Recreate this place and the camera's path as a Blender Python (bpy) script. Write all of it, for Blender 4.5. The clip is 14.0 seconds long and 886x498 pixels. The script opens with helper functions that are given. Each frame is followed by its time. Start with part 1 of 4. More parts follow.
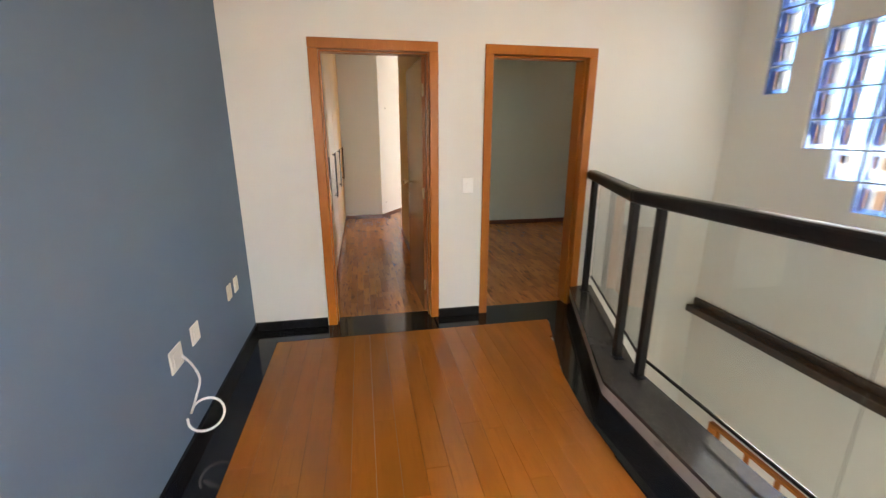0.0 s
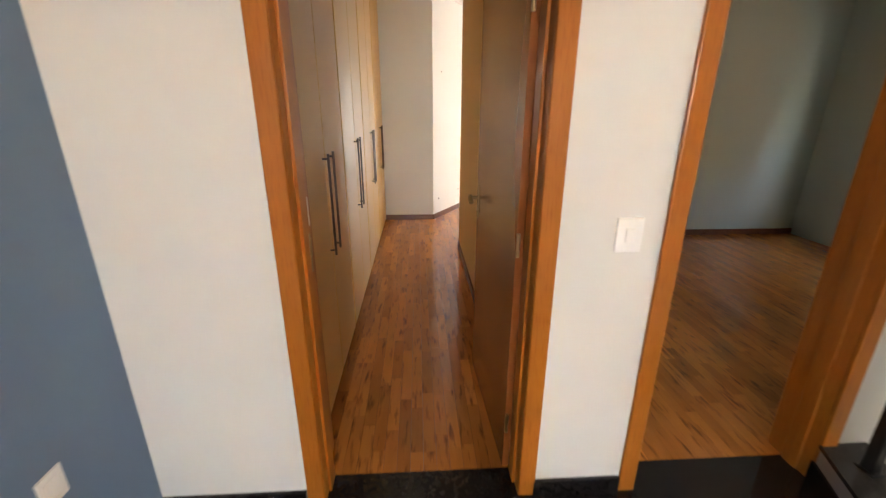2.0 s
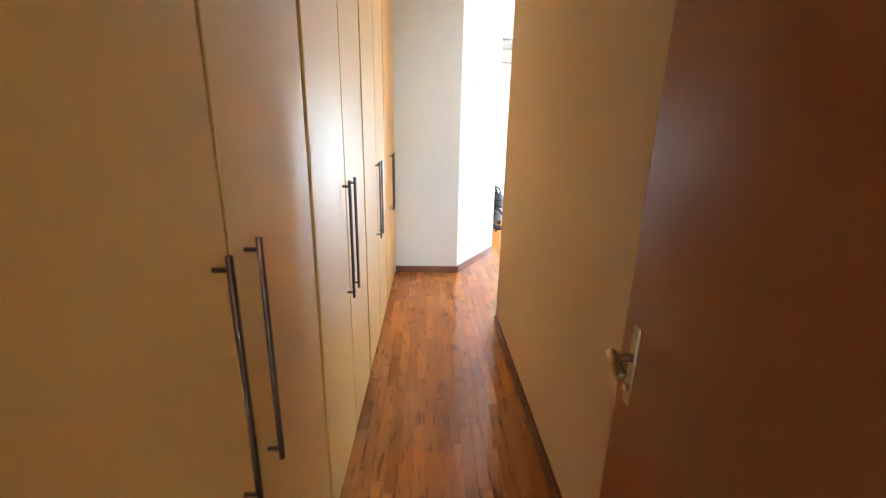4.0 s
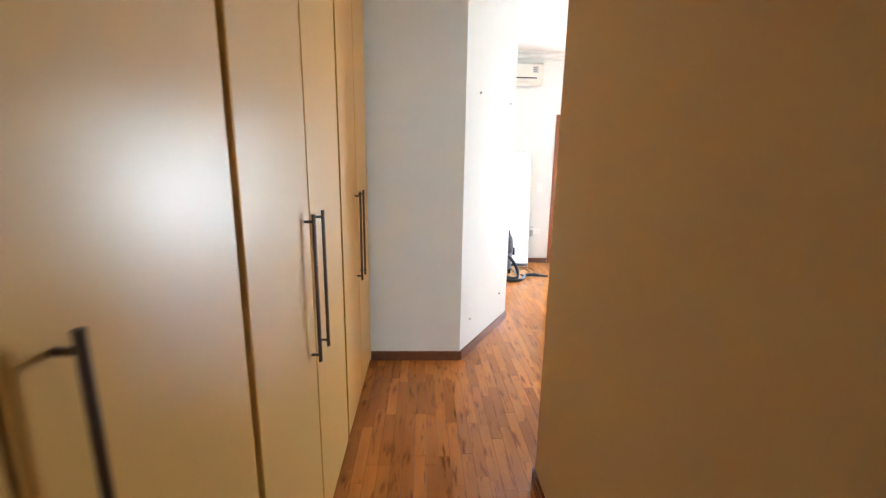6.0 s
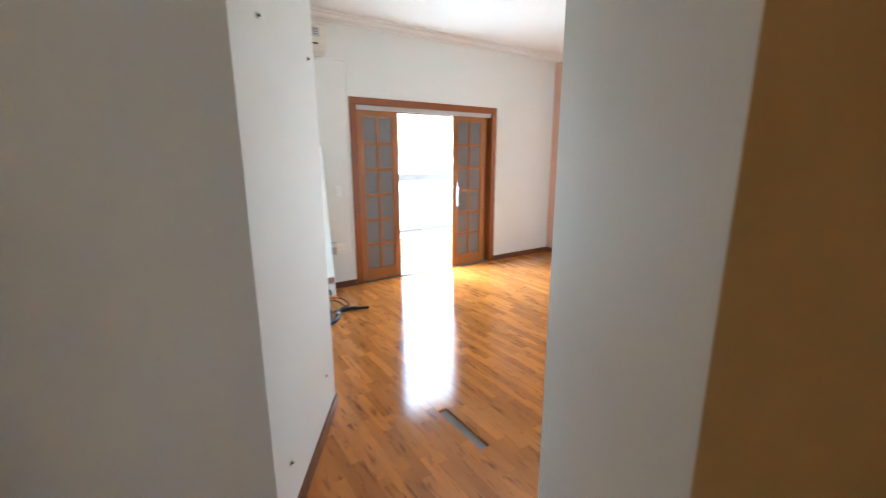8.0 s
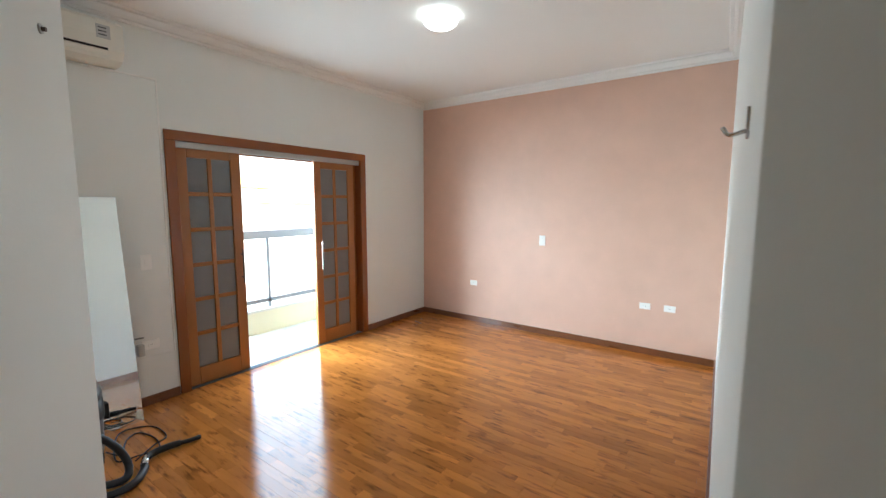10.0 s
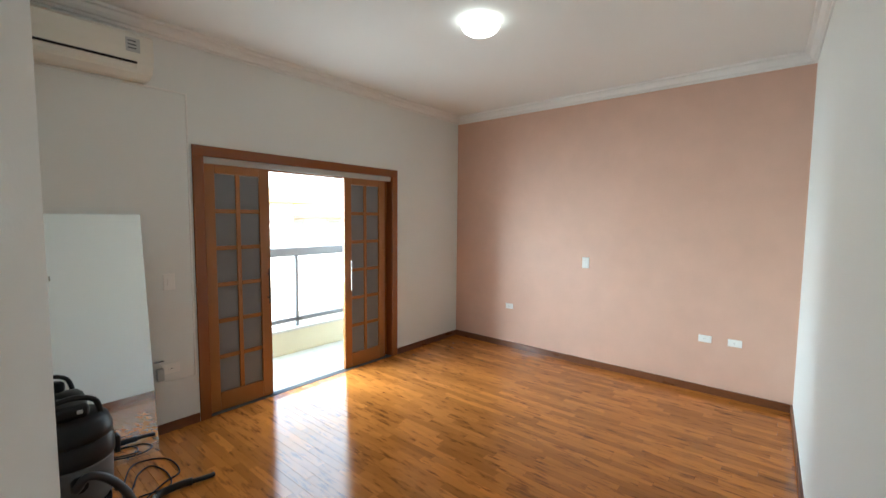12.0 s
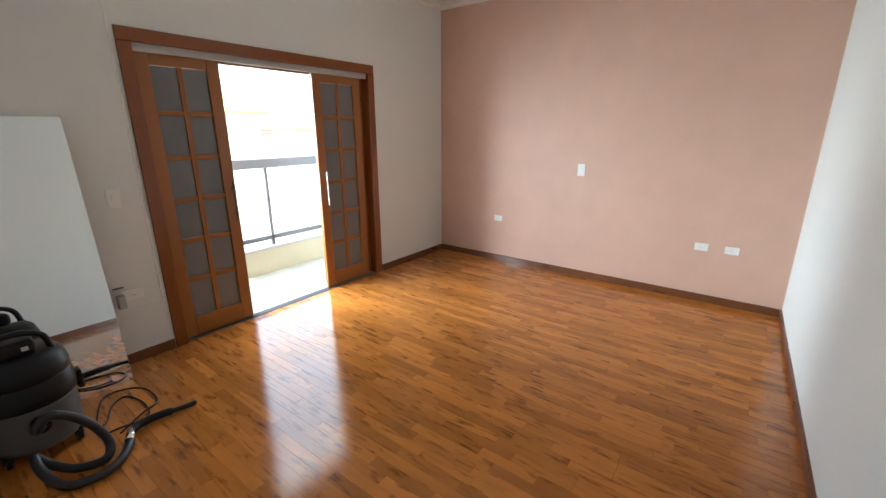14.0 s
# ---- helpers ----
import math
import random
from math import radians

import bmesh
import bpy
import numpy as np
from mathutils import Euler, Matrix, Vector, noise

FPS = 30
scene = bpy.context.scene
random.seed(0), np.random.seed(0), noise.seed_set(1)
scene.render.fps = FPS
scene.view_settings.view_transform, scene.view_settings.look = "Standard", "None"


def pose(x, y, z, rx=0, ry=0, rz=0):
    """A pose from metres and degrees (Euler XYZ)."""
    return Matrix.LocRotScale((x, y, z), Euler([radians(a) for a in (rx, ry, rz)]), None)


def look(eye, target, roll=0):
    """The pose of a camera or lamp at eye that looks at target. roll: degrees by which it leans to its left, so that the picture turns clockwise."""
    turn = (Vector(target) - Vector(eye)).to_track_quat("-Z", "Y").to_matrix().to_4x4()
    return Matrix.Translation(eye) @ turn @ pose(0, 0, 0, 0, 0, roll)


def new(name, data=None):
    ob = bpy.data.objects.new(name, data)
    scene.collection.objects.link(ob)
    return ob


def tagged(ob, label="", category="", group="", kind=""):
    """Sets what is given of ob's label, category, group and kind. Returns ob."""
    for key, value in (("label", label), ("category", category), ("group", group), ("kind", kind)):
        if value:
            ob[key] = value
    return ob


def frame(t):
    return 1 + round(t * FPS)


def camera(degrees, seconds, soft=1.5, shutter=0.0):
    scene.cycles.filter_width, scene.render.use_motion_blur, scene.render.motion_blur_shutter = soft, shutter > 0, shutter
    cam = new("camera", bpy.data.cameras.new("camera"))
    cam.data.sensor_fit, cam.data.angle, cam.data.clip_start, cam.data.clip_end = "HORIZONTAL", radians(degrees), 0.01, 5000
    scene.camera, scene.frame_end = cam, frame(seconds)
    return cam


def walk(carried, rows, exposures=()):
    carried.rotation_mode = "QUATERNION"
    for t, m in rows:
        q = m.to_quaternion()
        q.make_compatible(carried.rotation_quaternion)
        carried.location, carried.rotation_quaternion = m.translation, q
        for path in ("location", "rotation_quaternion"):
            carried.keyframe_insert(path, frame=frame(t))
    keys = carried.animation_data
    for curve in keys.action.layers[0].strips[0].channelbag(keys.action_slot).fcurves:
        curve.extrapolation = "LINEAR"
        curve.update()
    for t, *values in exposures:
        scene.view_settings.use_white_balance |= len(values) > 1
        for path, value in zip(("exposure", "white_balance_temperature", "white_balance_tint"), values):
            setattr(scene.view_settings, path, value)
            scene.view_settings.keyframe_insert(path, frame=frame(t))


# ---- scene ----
cam = camera(93.9, 14.0, soft=1.3, shutter=0.4)
PATH = [
    (0, (0.897, -3.255, 1.524), (1.261, -1.363, 0.988), -0.0),
    (0.5, (0.97, -2.763, 1.517), (1.211, -0.859, 0.954), 0.6),
    (1, (0.992, -2.278, 1.525), (1.193, -0.375, 0.943), 0.5),
    (1.5, (1.055, -1.764, 1.523), (1.172, 0.136, 0.908), -0.2),
    (2, (1.027, -1.287, 1.528), (1.14, 0.601, 0.878), 0.2),
    (2.5, (1.035, -0.836, 1.504), (1.077, 1.044, 0.824), -0.2),
    (3, (1.02, -0.44, 1.495), (1.03, 1.428, 0.781), 0.2),
    (3.5, (0.955, -0.114, 1.505), (1.052, 1.769, 0.837), 1.0),
    (4, (0.92, 0.128, 1.516), (0.989, 2.05, 0.965), 1.1),
    (6.5, (0.951, 1.98, 1.484), (1.073, 3.933, 1.068), 0.8),
    (7, (0.939, 2.386, 1.51), (1.295, 4.306, 1.08), 0.4),
    (7.5, (0.977, 2.768, 1.515), (1.68, 4.591, 1.088), -0.4),
    (8, (1.017, 3.052, 1.498), (2.104, 4.674, 1.064), -0.1),
    (8.5, (1.029, 3.347, 1.538), (2.441, 4.701, 1.12), 0.4),
    (9, (1.153, 3.593, 1.549), (2.748, 4.736, 1.161), 0.5),
    (11.5, (1.593, 4.104, 1.622), (3.158, 5.349, 1.584), 0.2),
    (12, (1.611, 4.119, 1.608), (3.144, 5.395, 1.461), 0.5),
    (12.5, (1.612, 4.125, 1.598), (3.162, 5.361, 1.334), 0.3),
    (13, (1.607, 4.155, 1.583), (3.181, 5.328, 1.201), -0.1),
    (13.5, (1.612, 4.239, 1.558), (3.188, 5.371, 1.075), -0.2),
    (14, (1.808, 4.369, 1.538), (3.345, 5.522, 0.984), -0.2),
]
walk(cam, [(t, look(eye, target, roll)) for t, eye, target, roll in PATH],
     exposures=[(0.0, 4.4, 7000, 10), (0.8, 4.65, 7100, 10), (1.6, 4.65, 7100, 11), (2.4, 4.6, 7100, 12), (2.9, 4.9, 6900, 12), (3.5, 5.6, 6400, 9), (4.2, 5.4, 5500, 4),
                (6.3, 4.55, 5700, 6), (7.5, 3.85, 5700, 5), (9.0, 3.15, 5800, 5), (11.3, 2.38, 6200, 4), (13.3, 2.38, 6300, 6), (14.0, 2.35, 6400, 10)])

# ---- world, sun, lights ----
SUN_EL, SUN_AZ = 52.0, 188.0      # azimuth measured from +y towards +x
world = bpy.data.worlds.new("sky")
scene.world = world
world.use_nodes = True
wn = world.node_tree.nodes
sky = wn.new("ShaderNodeTexSky")
sky.sky_type = "NISHITA"
sky.sun_disc = False
sky.sun_elevation, sky.sun_rotation = radians(SUN_EL), radians(SUN_AZ)
world.node_tree.links.new(sky.outputs[0], wn["Background"].inputs[0])
wn["Background"].inputs[1].default_value = 0.15


def lamp(name, kind, m, energy, color=(1, 1, 1), size=None, angle=None):
    data = bpy.data.lights.new(name, kind)
    data.energy, data.color = energy, color
    if size:
        data.shape, data.size, data.size_y = "RECTANGLE", size[0], size[1]
    if angle:
        data.angle = radians(angle)
    ob = new(name, data)
    ob.matrix_world = m
    return ob


a, e = radians(SUN_AZ), radians(SUN_EL)
sun_dir = Vector((math.sin(a) * math.cos(e), math.cos(a) * math.cos(e), math.sin(e)))
lamp("sun", "SUN", look(sun_dir * 50, (0, 0, 0)), 3.8, (1, 0.95, 0.88), angle=0.5)
# unseen area lamps standing for daylight, not all of them in an opening
# large panel added outdoors, out of view, to throw sky light on the salmon wall
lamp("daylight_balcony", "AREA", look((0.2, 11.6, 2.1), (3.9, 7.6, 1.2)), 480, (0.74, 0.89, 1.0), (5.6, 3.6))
lamp("daylight_balcony_door", "AREA", look((3.85, 7.612, 1.03), (3.85, 0.0, 0.95)), 5.6, (0.80, 0.92, 1.0), (0.78, 1.95))
# fill lamp added under the hall slab to brighten the lower stairwell
lamp("hidden_fill_lower_stair", "AREA", look((1.56, -2.2, -1.0), (4.0, -1.8, -1.0)), 2.1, (1, 0.98, 0.92), (3.4, 0.8))
lamp("daylight_stair_blocks", "AREA", look((3.98, -1.25, 1.85), (0, -1.15, 1.0)), 0.8, (1, 0.95, 0.88), (1.6, 1.4))
# added fill from the south, behind the camera, to light the door wall
hall_fill = lamp("hidden_fill_hall", "AREA", look((1.2, -5.02, 1.65), (1.15, 0.0, 1.2)), 0.6, (1, 0.95, 0.88), (1.55, 1.25))
hall_fill.data.spread = radians(95)      # spread narrowed so the stairwell wall gets less of it


# ---- materials ----
def material(name, base, rough=0.5, metal=0.0, spec=0.5, coat=0.0, trans=0.0, ior=1.45,
             var=0.08, scale=6.0, fine=60.0, bump=0.02, grain=None, random_piece=0.0, stretch=(1, 1, 1),
             dark=None, rough_var=0.08):
    """A surface with two scales of variation; grain: stretched streaks of the colour `dark`."""
    m = bpy.data.materials.new(name)
    m.use_nodes = True
    nt = m.node_tree
    n, l = nt.nodes, nt.links
    p = n["Principled BSDF"]
    p.inputs["Metallic"].default_value = metal
    p.inputs["Specular IOR Level"].default_value = spec
    p.inputs["Coat Weight"].default_value = coat
    p.inputs["Coat Roughness"].default_value = 0.12
    p.inputs["Transmission Weight"].default_value = trans
    p.inputs["IOR"].default_value = ior
    tc = n.new("ShaderNodeTexCoord")
    mp = n.new("ShaderNodeMapping")
    mp.inputs["Scale"].default_value = stretch
    l.new(tc.outputs["Object"], mp.inputs[0])
    big = n.new("ShaderNodeTexNoise")
    big.inputs["Scale"].default_value, big.inputs["Detail"].default_value = scale, 4
    small = n.new("ShaderNodeTexNoise")
    small.inputs["Scale"].default_value, small.inputs["Detail"].default_value = fine, 6
    l.new(mp.outputs[0], big.inputs[0])
    l.new(mp.outputs[0], small.inputs[0])
    info = None
    if random_piece:
        info = n.new("ShaderNodeObjectInfo") if random_piece > 0 else n.new("ShaderNodeNewGeometry")
        r = info.outputs["Random"] if random_piece > 0 else info.outputs["Random Per Island"]
        add = n.new("ShaderNodeVectorMath")
        add.operation = "MULTIPLY_ADD"
        comb = n.new("ShaderNodeCombineXYZ")
        for i in range(3):
            l.new(r, comb.inputs[i])
        add.inputs[1].default_value = (37, 53, 29)
        l.new(comb.outputs[0], add.inputs[0])
        l.new(mp.outputs[0], add.inputs[2])
        l.new(add.outputs[0], big.inputs[0])
        l.new(add.outputs[0], small.inputs[0])
    mix = n.new("ShaderNodeMix")
    mix.data_type = "RGBA"
    c = Vector(base)
    mix.inputs["A"].default_value = (*(c * (1 - var)), 1)
    mix.inputs["B"].default_value = (*[min(1, q * (1 + var)) for q in base], 1)
    l.new(big.outputs["Fac"], mix.inputs["Factor"])
    col = mix.outputs["Result"]
    if dark:
        ramp = n.new("ShaderNodeValToRGB")
        ramp.color_ramp.elements[0].position, ramp.color_ramp.elements[1].position = grain or (0.5, 0.75)
        l.new(small.outputs["Fac"], ramp.inputs[0])
        m2 = n.new("ShaderNodeMix")
        m2.data_type = "RGBA"
        l.new(ramp.outputs[0], m2.inputs["Factor"])
        l.new(col, m2.inputs["A"])
        m2.inputs["B"].default_value = (*dark, 1)
        col = m2.outputs["Result"]
    if random_piece:
        hsv = n.new("ShaderNodeHueSaturation")
        mr = n.new("ShaderNodeMapRange")
        k = abs(random_piece)
        mr.inputs["To Min"].default_value, mr.inputs["To Max"].default_value = 1 - k, 1 + k * 0.6
        l.new(r, mr.inputs["Value"])
        l.new(mr.outputs[0], hsv.inputs["Value"])
        l.new(col, hsv.inputs["Color"])
        col = hsv.outputs[0]
    l.new(col, p.inputs["Base Color"])
    rr = n.new("ShaderNodeMapRange")
    rr.inputs["To Min"].default_value, rr.inputs["To Max"].default_value = max(0, rough - rough_var), min(1, rough + rough_var)
    l.new(big.outputs["Fac"], rr.inputs["Value"])
    l.new(rr.outputs[0], p.inputs["Roughness"])
    if bump:
        b = n.new("ShaderNodeBump")
        b.inputs["Strength"].default_value, b.inputs["Distance"].default_value = bump * 10, 0.002
        l.new(small.outputs["Fac"], b.inputs["Height"])
        l.new(b.outputs[0], p.inputs["Normal"])
    return m


def glow(name, color, strength):
    m = bpy.data.materials.new(name)
    m.use_nodes = True
    p = m.node_tree.nodes["Principled BSDF"]
    p.inputs["Base Color"].default_value = (*color, 1)
    p.inputs["Emission Color"].default_value = (*color, 1)
    p.inputs["Emission Strength"].default_value = strength
    return m


M_WHITE = material("white_wall_paint", (0.79, 0.805, 0.77), 0.75, spec=0.3, var=0.025, scale=1.5, fine=90, bump=0.025)
M_CREAM = material("cream_wall_paint", (0.73, 0.72, 0.67), 0.7, spec=0.3, var=0.03, scale=1.5, fine=90, bump=0.025)
M_BLUE = material("blue_wall_paint", (0.15, 0.21, 0.29), 0.7, spec=0.3, var=0.04, scale=1.2, fine=90, bump=0.025)
# base colour holds the warm, dimmed bounce light from the wardrobe
M_BEIGE = material("beige_wardrobe_bounce_tone", (0.70, 0.55, 0.38), 0.7, spec=0.3, var=0.03, scale=1.5, fine=90, bump=0.025)
M_PINK = material("salmon_textured_paint", (0.67, 0.43, 0.325), 0.55, spec=0.4, var=0.09, scale=4, fine=40, bump=0.05)
M_GREEN = material("grey_green_wall_paint", (0.50, 0.56, 0.50), 0.75, spec=0.3, var=0.03, scale=1.5, fine=90, bump=0.02)
M_CEIL = material("white_ceiling_paint", (0.82, 0.805, 0.77), 0.8, spec=0.2, var=0.02, scale=1.0, fine=80, bump=0.015)
M_GRANITE = material("black_granite", (0.014, 0.014, 0.015), 0.09, spec=0.5, var=0.3, scale=40, fine=220, bump=0.0,
                     dark=(0.06, 0.06, 0.065), grain=(0.66, 0.72), rough_var=0.03)
M_CURB = material("dark_grey_granite", (0.04, 0.037, 0.035), 0.14, spec=0.5, var=0.25, scale=40, fine=220, bump=0.0,
                  dark=(0.14, 0.13, 0.125), grain=(0.62, 0.7), rough_var=0.04)
M_CURBSIDE = material("pale_grey_kerb_side", (0.36, 0.34, 0.32), 0.3, var=0.08, scale=12, fine=120, bump=0.004)
M_DOOR = material("varnished_door_wood", (0.25, 0.078, 0.021), 0.2, spec=0.5, coat=0.2, var=0.05, scale=2.0, fine=9, bump=0.004,
                  stretch=(4, 4, 0.3), rough_var=0.04)
M_TRIM = material("orange_varnished_trim_wood", (0.40, 0.128, 0.016), 0.32, spec=0.35, coat=0.1, var=0.16, scale=3.0, fine=26, bump=0.01,
                  stretch=(6, 6, 0.5), dark=(0.30, 0.078, 0.008), grain=(0.5, 0.85))
M_HONEY = material("honey_varnished_door_wood", (0.33, 0.125, 0.03), 0.3, spec=0.5, coat=0.15, var=0.12, scale=2.0, fine=12, bump=0.004,
                   stretch=(5, 5, 0.4), rough_var=0.04)
M_WARD = material("pale_marfim_wood_veneer", (0.68, 0.395, 0.105), 0.34, spec=0.45, coat=0.0, var=0.03, scale=1.6, fine=20, bump=0.006,
                  stretch=(3, 3, 0.25), rough_var=0.03)
# brown of the strips between units, also the shade inside door seams
M_WARD_IN = material("brown_carcass_gap_shade", (0.13, 0.062, 0.022), 0.6, var=0.1, scale=5, fine=40)
M_PARQUET = material("parquet_strip_wood", (0.53, 0.19, 0.038), 0.13, spec=0.5, coat=0.05, var=0.24, scale=3.0, fine=5, bump=0.0006,
                     stretch=(7, 1.2, 1), dark=(0.19, 0.063, 0.016), grain=(0.55, 0.71), random_piece=-0.30, rough_var=0.03)
M_PARQUET_P = material("parquet_strip_wood_near", (0.53, 0.19, 0.038), 0.13, spec=0.5, coat=0.05, var=0.24, scale=3.0, fine=5, bump=0.0006,
                       stretch=(7, 1.2, 1), dark=(0.19, 0.063, 0.016), grain=(0.55, 0.71), random_piece=0.30, rough_var=0.03)
M_HALLWOOD = material("hall_floor_wood", (0.29, 0.094, 0.014), 0.11, spec=0.5, coat=0.15, var=0.2, scale=2.5, fine=10, bump=0.006,
                      stretch=(5, 0.6, 1), dark=(0.25, 0.078, 0.012), grain=(0.5, 0.8), random_piece=0.06)
M_SUB = material("cement_subfloor", (0.30, 0.28, 0.25), 0.9, var=0.15, scale=8, fine=60, bump=0.05)
M_BASEB = material("reddish_brown_skirting_wood", (0.17, 0.06, 0.024), 0.3, coat=0.2, var=0.15, scale=4, fine=30, stretch=(1, 1, 4),
                   dark=(0.10, 0.035, 0.014), grain=(0.5, 0.8))
M_STEEL = material("brushed_dark_bronze_metal", (0.12, 0.09, 0.07), 0.33, metal=1.0, var=0.1, scale=20, fine=120, bump=0.0)
M_NICKEL = material("satin_nickel", (0.55, 0.53, 0.50), 0.25, metal=1.0, var=0.06, scale=20, fine=120, bump=0.0)
M_BRASS = material("aged_brass_handle", (0.40, 0.30, 0.17), 0.3, metal=1.0, var=0.1, scale=20, fine=120, bump=0.0)
M_RAIL = material("black_painted_steel", (0.012, 0.011, 0.011), 0.3, spec=0.4, var=0.1, scale=12, fine=120, bump=0.002, rough_var=0.02)
M_PLATE = material("cream_plastic_plate", (0.80, 0.77, 0.68), 0.35, var=0.02, scale=10, fine=80, bump=0.0)
M_WPLATE = material("white_plastic_plate", (0.88, 0.87, 0.83), 0.35, var=0.02, scale=10, fine=80, bump=0.0)
M_CORD_W = material("white_pvc_cord", (0.78, 0.77, 0.74), 0.45, var=0.03, scale=20, fine=80, bump=0.0)
M_BLACK = material("black_plastic", (0.010, 0.010, 0.011), 0.42, spec=0.3, var=0.2, scale=10, fine=90, bump=0.006)
M_GREY = material("dark_grey_plastic", (0.10, 0.105, 0.11), 0.38, var=0.1, scale=10, fine=90, bump=0.006)
M_GREYL = material("light_grey_plastic", (0.50, 0.50, 0.48), 0.4, var=0.08, scale=10, fine=90, bump=0.004)
M_ACW = material("ivory_appliance_plastic", (0.78, 0.75, 0.66), 0.4, var=0.03, scale=6, fine=80, bump=0.0)
M_ALU = material("grey_aluminium", (0.20, 0.205, 0.21), 0.45, metal=0.1, var=0.06, scale=15, fine=100, bump=0.0)
M_MIRROR = material("silvered_mirror", (0.90, 0.93, 0.92), 0.01, metal=1.0, var=0.0, scale=3, fine=30, bump=0.0, rough_var=0.0)
M_MEDGE = material("mirror_glass_edge", (0.35, 0.45, 0.42), 0.15, var=0.05, scale=8, fine=60, bump=0.0)
M_GLASS = material("clear_glass", (0.95, 0.98, 0.97), 0.02, trans=1.0, ior=1.45, var=0.0, bump=0.0, rough_var=0.0)
M_FROST = material("frosted_glass", (0.21, 0.215, 0.215), 0.35, trans=0.12, ior=1.45, var=0.03, scale=20, fine=150, bump=0.01)
M_BLOCKFACE = material("clear_wavy_glass", (0.21, 0.21, 0.215), 0.12, trans=1.0, ior=1.2, var=0.03, scale=12, fine=18, bump=0.02)
M_BLOCK = material("blue_tinted_glass_block", (0.14, 0.27, 0.60), 0.12, trans=0.85, ior=1.2, var=0.03, scale=12, fine=18, bump=0.03)
M_MORTAR = material("white_block_mortar", (0.42, 0.46, 0.52), 0.85, var=0.05, scale=20, fine=90, bump=0.03)
M_TILE = material("pale_balcony_tile", (0.56, 0.54, 0.49), 0.4, var=0.05, scale=6, fine=60, bump=0.006, random_piece=0.04)
M_OUTW = material("cream_render_outside", (0.64, 0.58, 0.40), 0.85, var=0.05, scale=3, fine=60, bump=0.04)
M_HOUSE = material("white_render_outside", (0.82, 0.80, 0.75), 0.85, var=0.04, scale=2, fine=40, bump=0.03)
M_ROOF = material("ochre_roof_tile", (0.55, 0.36, 0.14), 0.8, var=0.15, scale=3, fine=30, bump=0.05)
M_GROUND = material("pale_ground", (0.30, 0.28, 0.24), 0.95, var=0.15, scale=0.3, fine=5, bump=0.04)
M_LEAF = material("leaf_green", (0.09, 0.10, 0.06), 0.6, var=0.3, scale=3, fine=30, bump=0.0)
M_BARK = material("bark", (0.14, 0.10, 0.07), 0.9, var=0.2, scale=8, fine=50, bump=0.05)
M_LAMPGLASS = glow("lit_opal_glass", (0.94, 1.0, 0.98), 1.0)
M_CHROME = material("chrome_tube", (0.75, 0.75, 0.76), 0.12, metal=1.0, var=0.03, scale=20, fine=90, bump=0.0)
M_HOSE = material("ribbed_black_hose", (0.02, 0.02, 0.022), 0.42, var=0.15, scale=20, fine=100, bump=0.0)
M_LOWFLOOR = material("lower_floor_tile", (0.50, 0.47, 0.42), 0.35, var=0.06, scale=4, fine=60, bump=0.005)


# ---- mesh helpers ----
def part(name, bm, mat, parent=None, label="", smooth=False):
    me = bpy.data.meshes.new(name)
    bmesh.ops.recalc_face_normals(bm, faces=bm.faces)
    if smooth:
        for f in bm.faces:
            f.smooth = True
    bm.to_mesh(me)
    bm.free()
    me.materials.append(mat)
    ob = new(name, me)
    if parent:
        ob.parent = parent
    if label:
        ob["label"] = label
    return ob


def thing(name, label, category, group="", kind="", at=(0, 0, 0)):
    ob = new(name)
    ob.location = at
    ob.empty_display_size = 0.1
    return tagged(ob, label, category, group, kind)


def add_box(bm, x0, x1, y0, y1, z0, z1, bevel=0.0, seg=1, m=None):
    lo, hi = Vector((min(x0, x1), min(y0, y1), min(z0, z1))), Vector((max(x0, x1), max(y0, y1), max(z0, z1)))
    r = bmesh.ops.create_cube(bm, size=1.0, matrix=Matrix.LocRotScale((lo + hi) / 2, None, hi - lo))
    vs = r["verts"]
    if bevel:
        es = list({e for v in vs for e in v.link_edges})
        r = bmesh.ops.bevel(bm, geom=es, offset=bevel, segments=seg, affect="EDGES", profile=0.5)
        vs = list({v for f in r["faces"] for v in f.verts} | {v for v in vs if v.is_valid})
    if m:
        bmesh.ops.transform(bm, matrix=m, verts=vs)
    return vs


def box(x0, x1, y0, y1, z0, z1, bevel=0.0, seg=1, m=None):
    bm = bmesh.new()
    add_box(bm, x0, x1, y0, y1, z0, z1, bevel, seg, m)
    return bm


def boxes(*rows, bevel=0.0):
    bm = bmesh.new()
    for r in rows:
        add_box(bm, *r, bevel=bevel)
    return bm


def prism(poly, z0, z1):
    bm = bmesh.new()
    lo = [bm.verts.new((x, y, z0)) for x, y in poly]
    hi = [bm.verts.new((x, y, z1)) for x, y in poly]
    bm.faces.new(lo[::-1])
    bm.faces.new(hi)
    k = len(poly)
    for i in range(k):
        bm.faces.new((lo[i], lo[(i + 1) % k], hi[(i + 1) % k], hi[i]))
    return bm


def strip_prism(p, q, z0, z1, t, side=1):
    """A slab of thickness t along the floor line p-q, on its left (side 1) or right (-1)."""
    d = Vector((q[0] - p[0], q[1] - p[1])).normalized()
    nrm = Vector((-d.y, d.x)) * t * side
    return prism([p, q, (q[0] + nrm.x, q[1] + nrm.y), (p[0] + nrm.x, p[1] + nrm.y)], z0, z1)


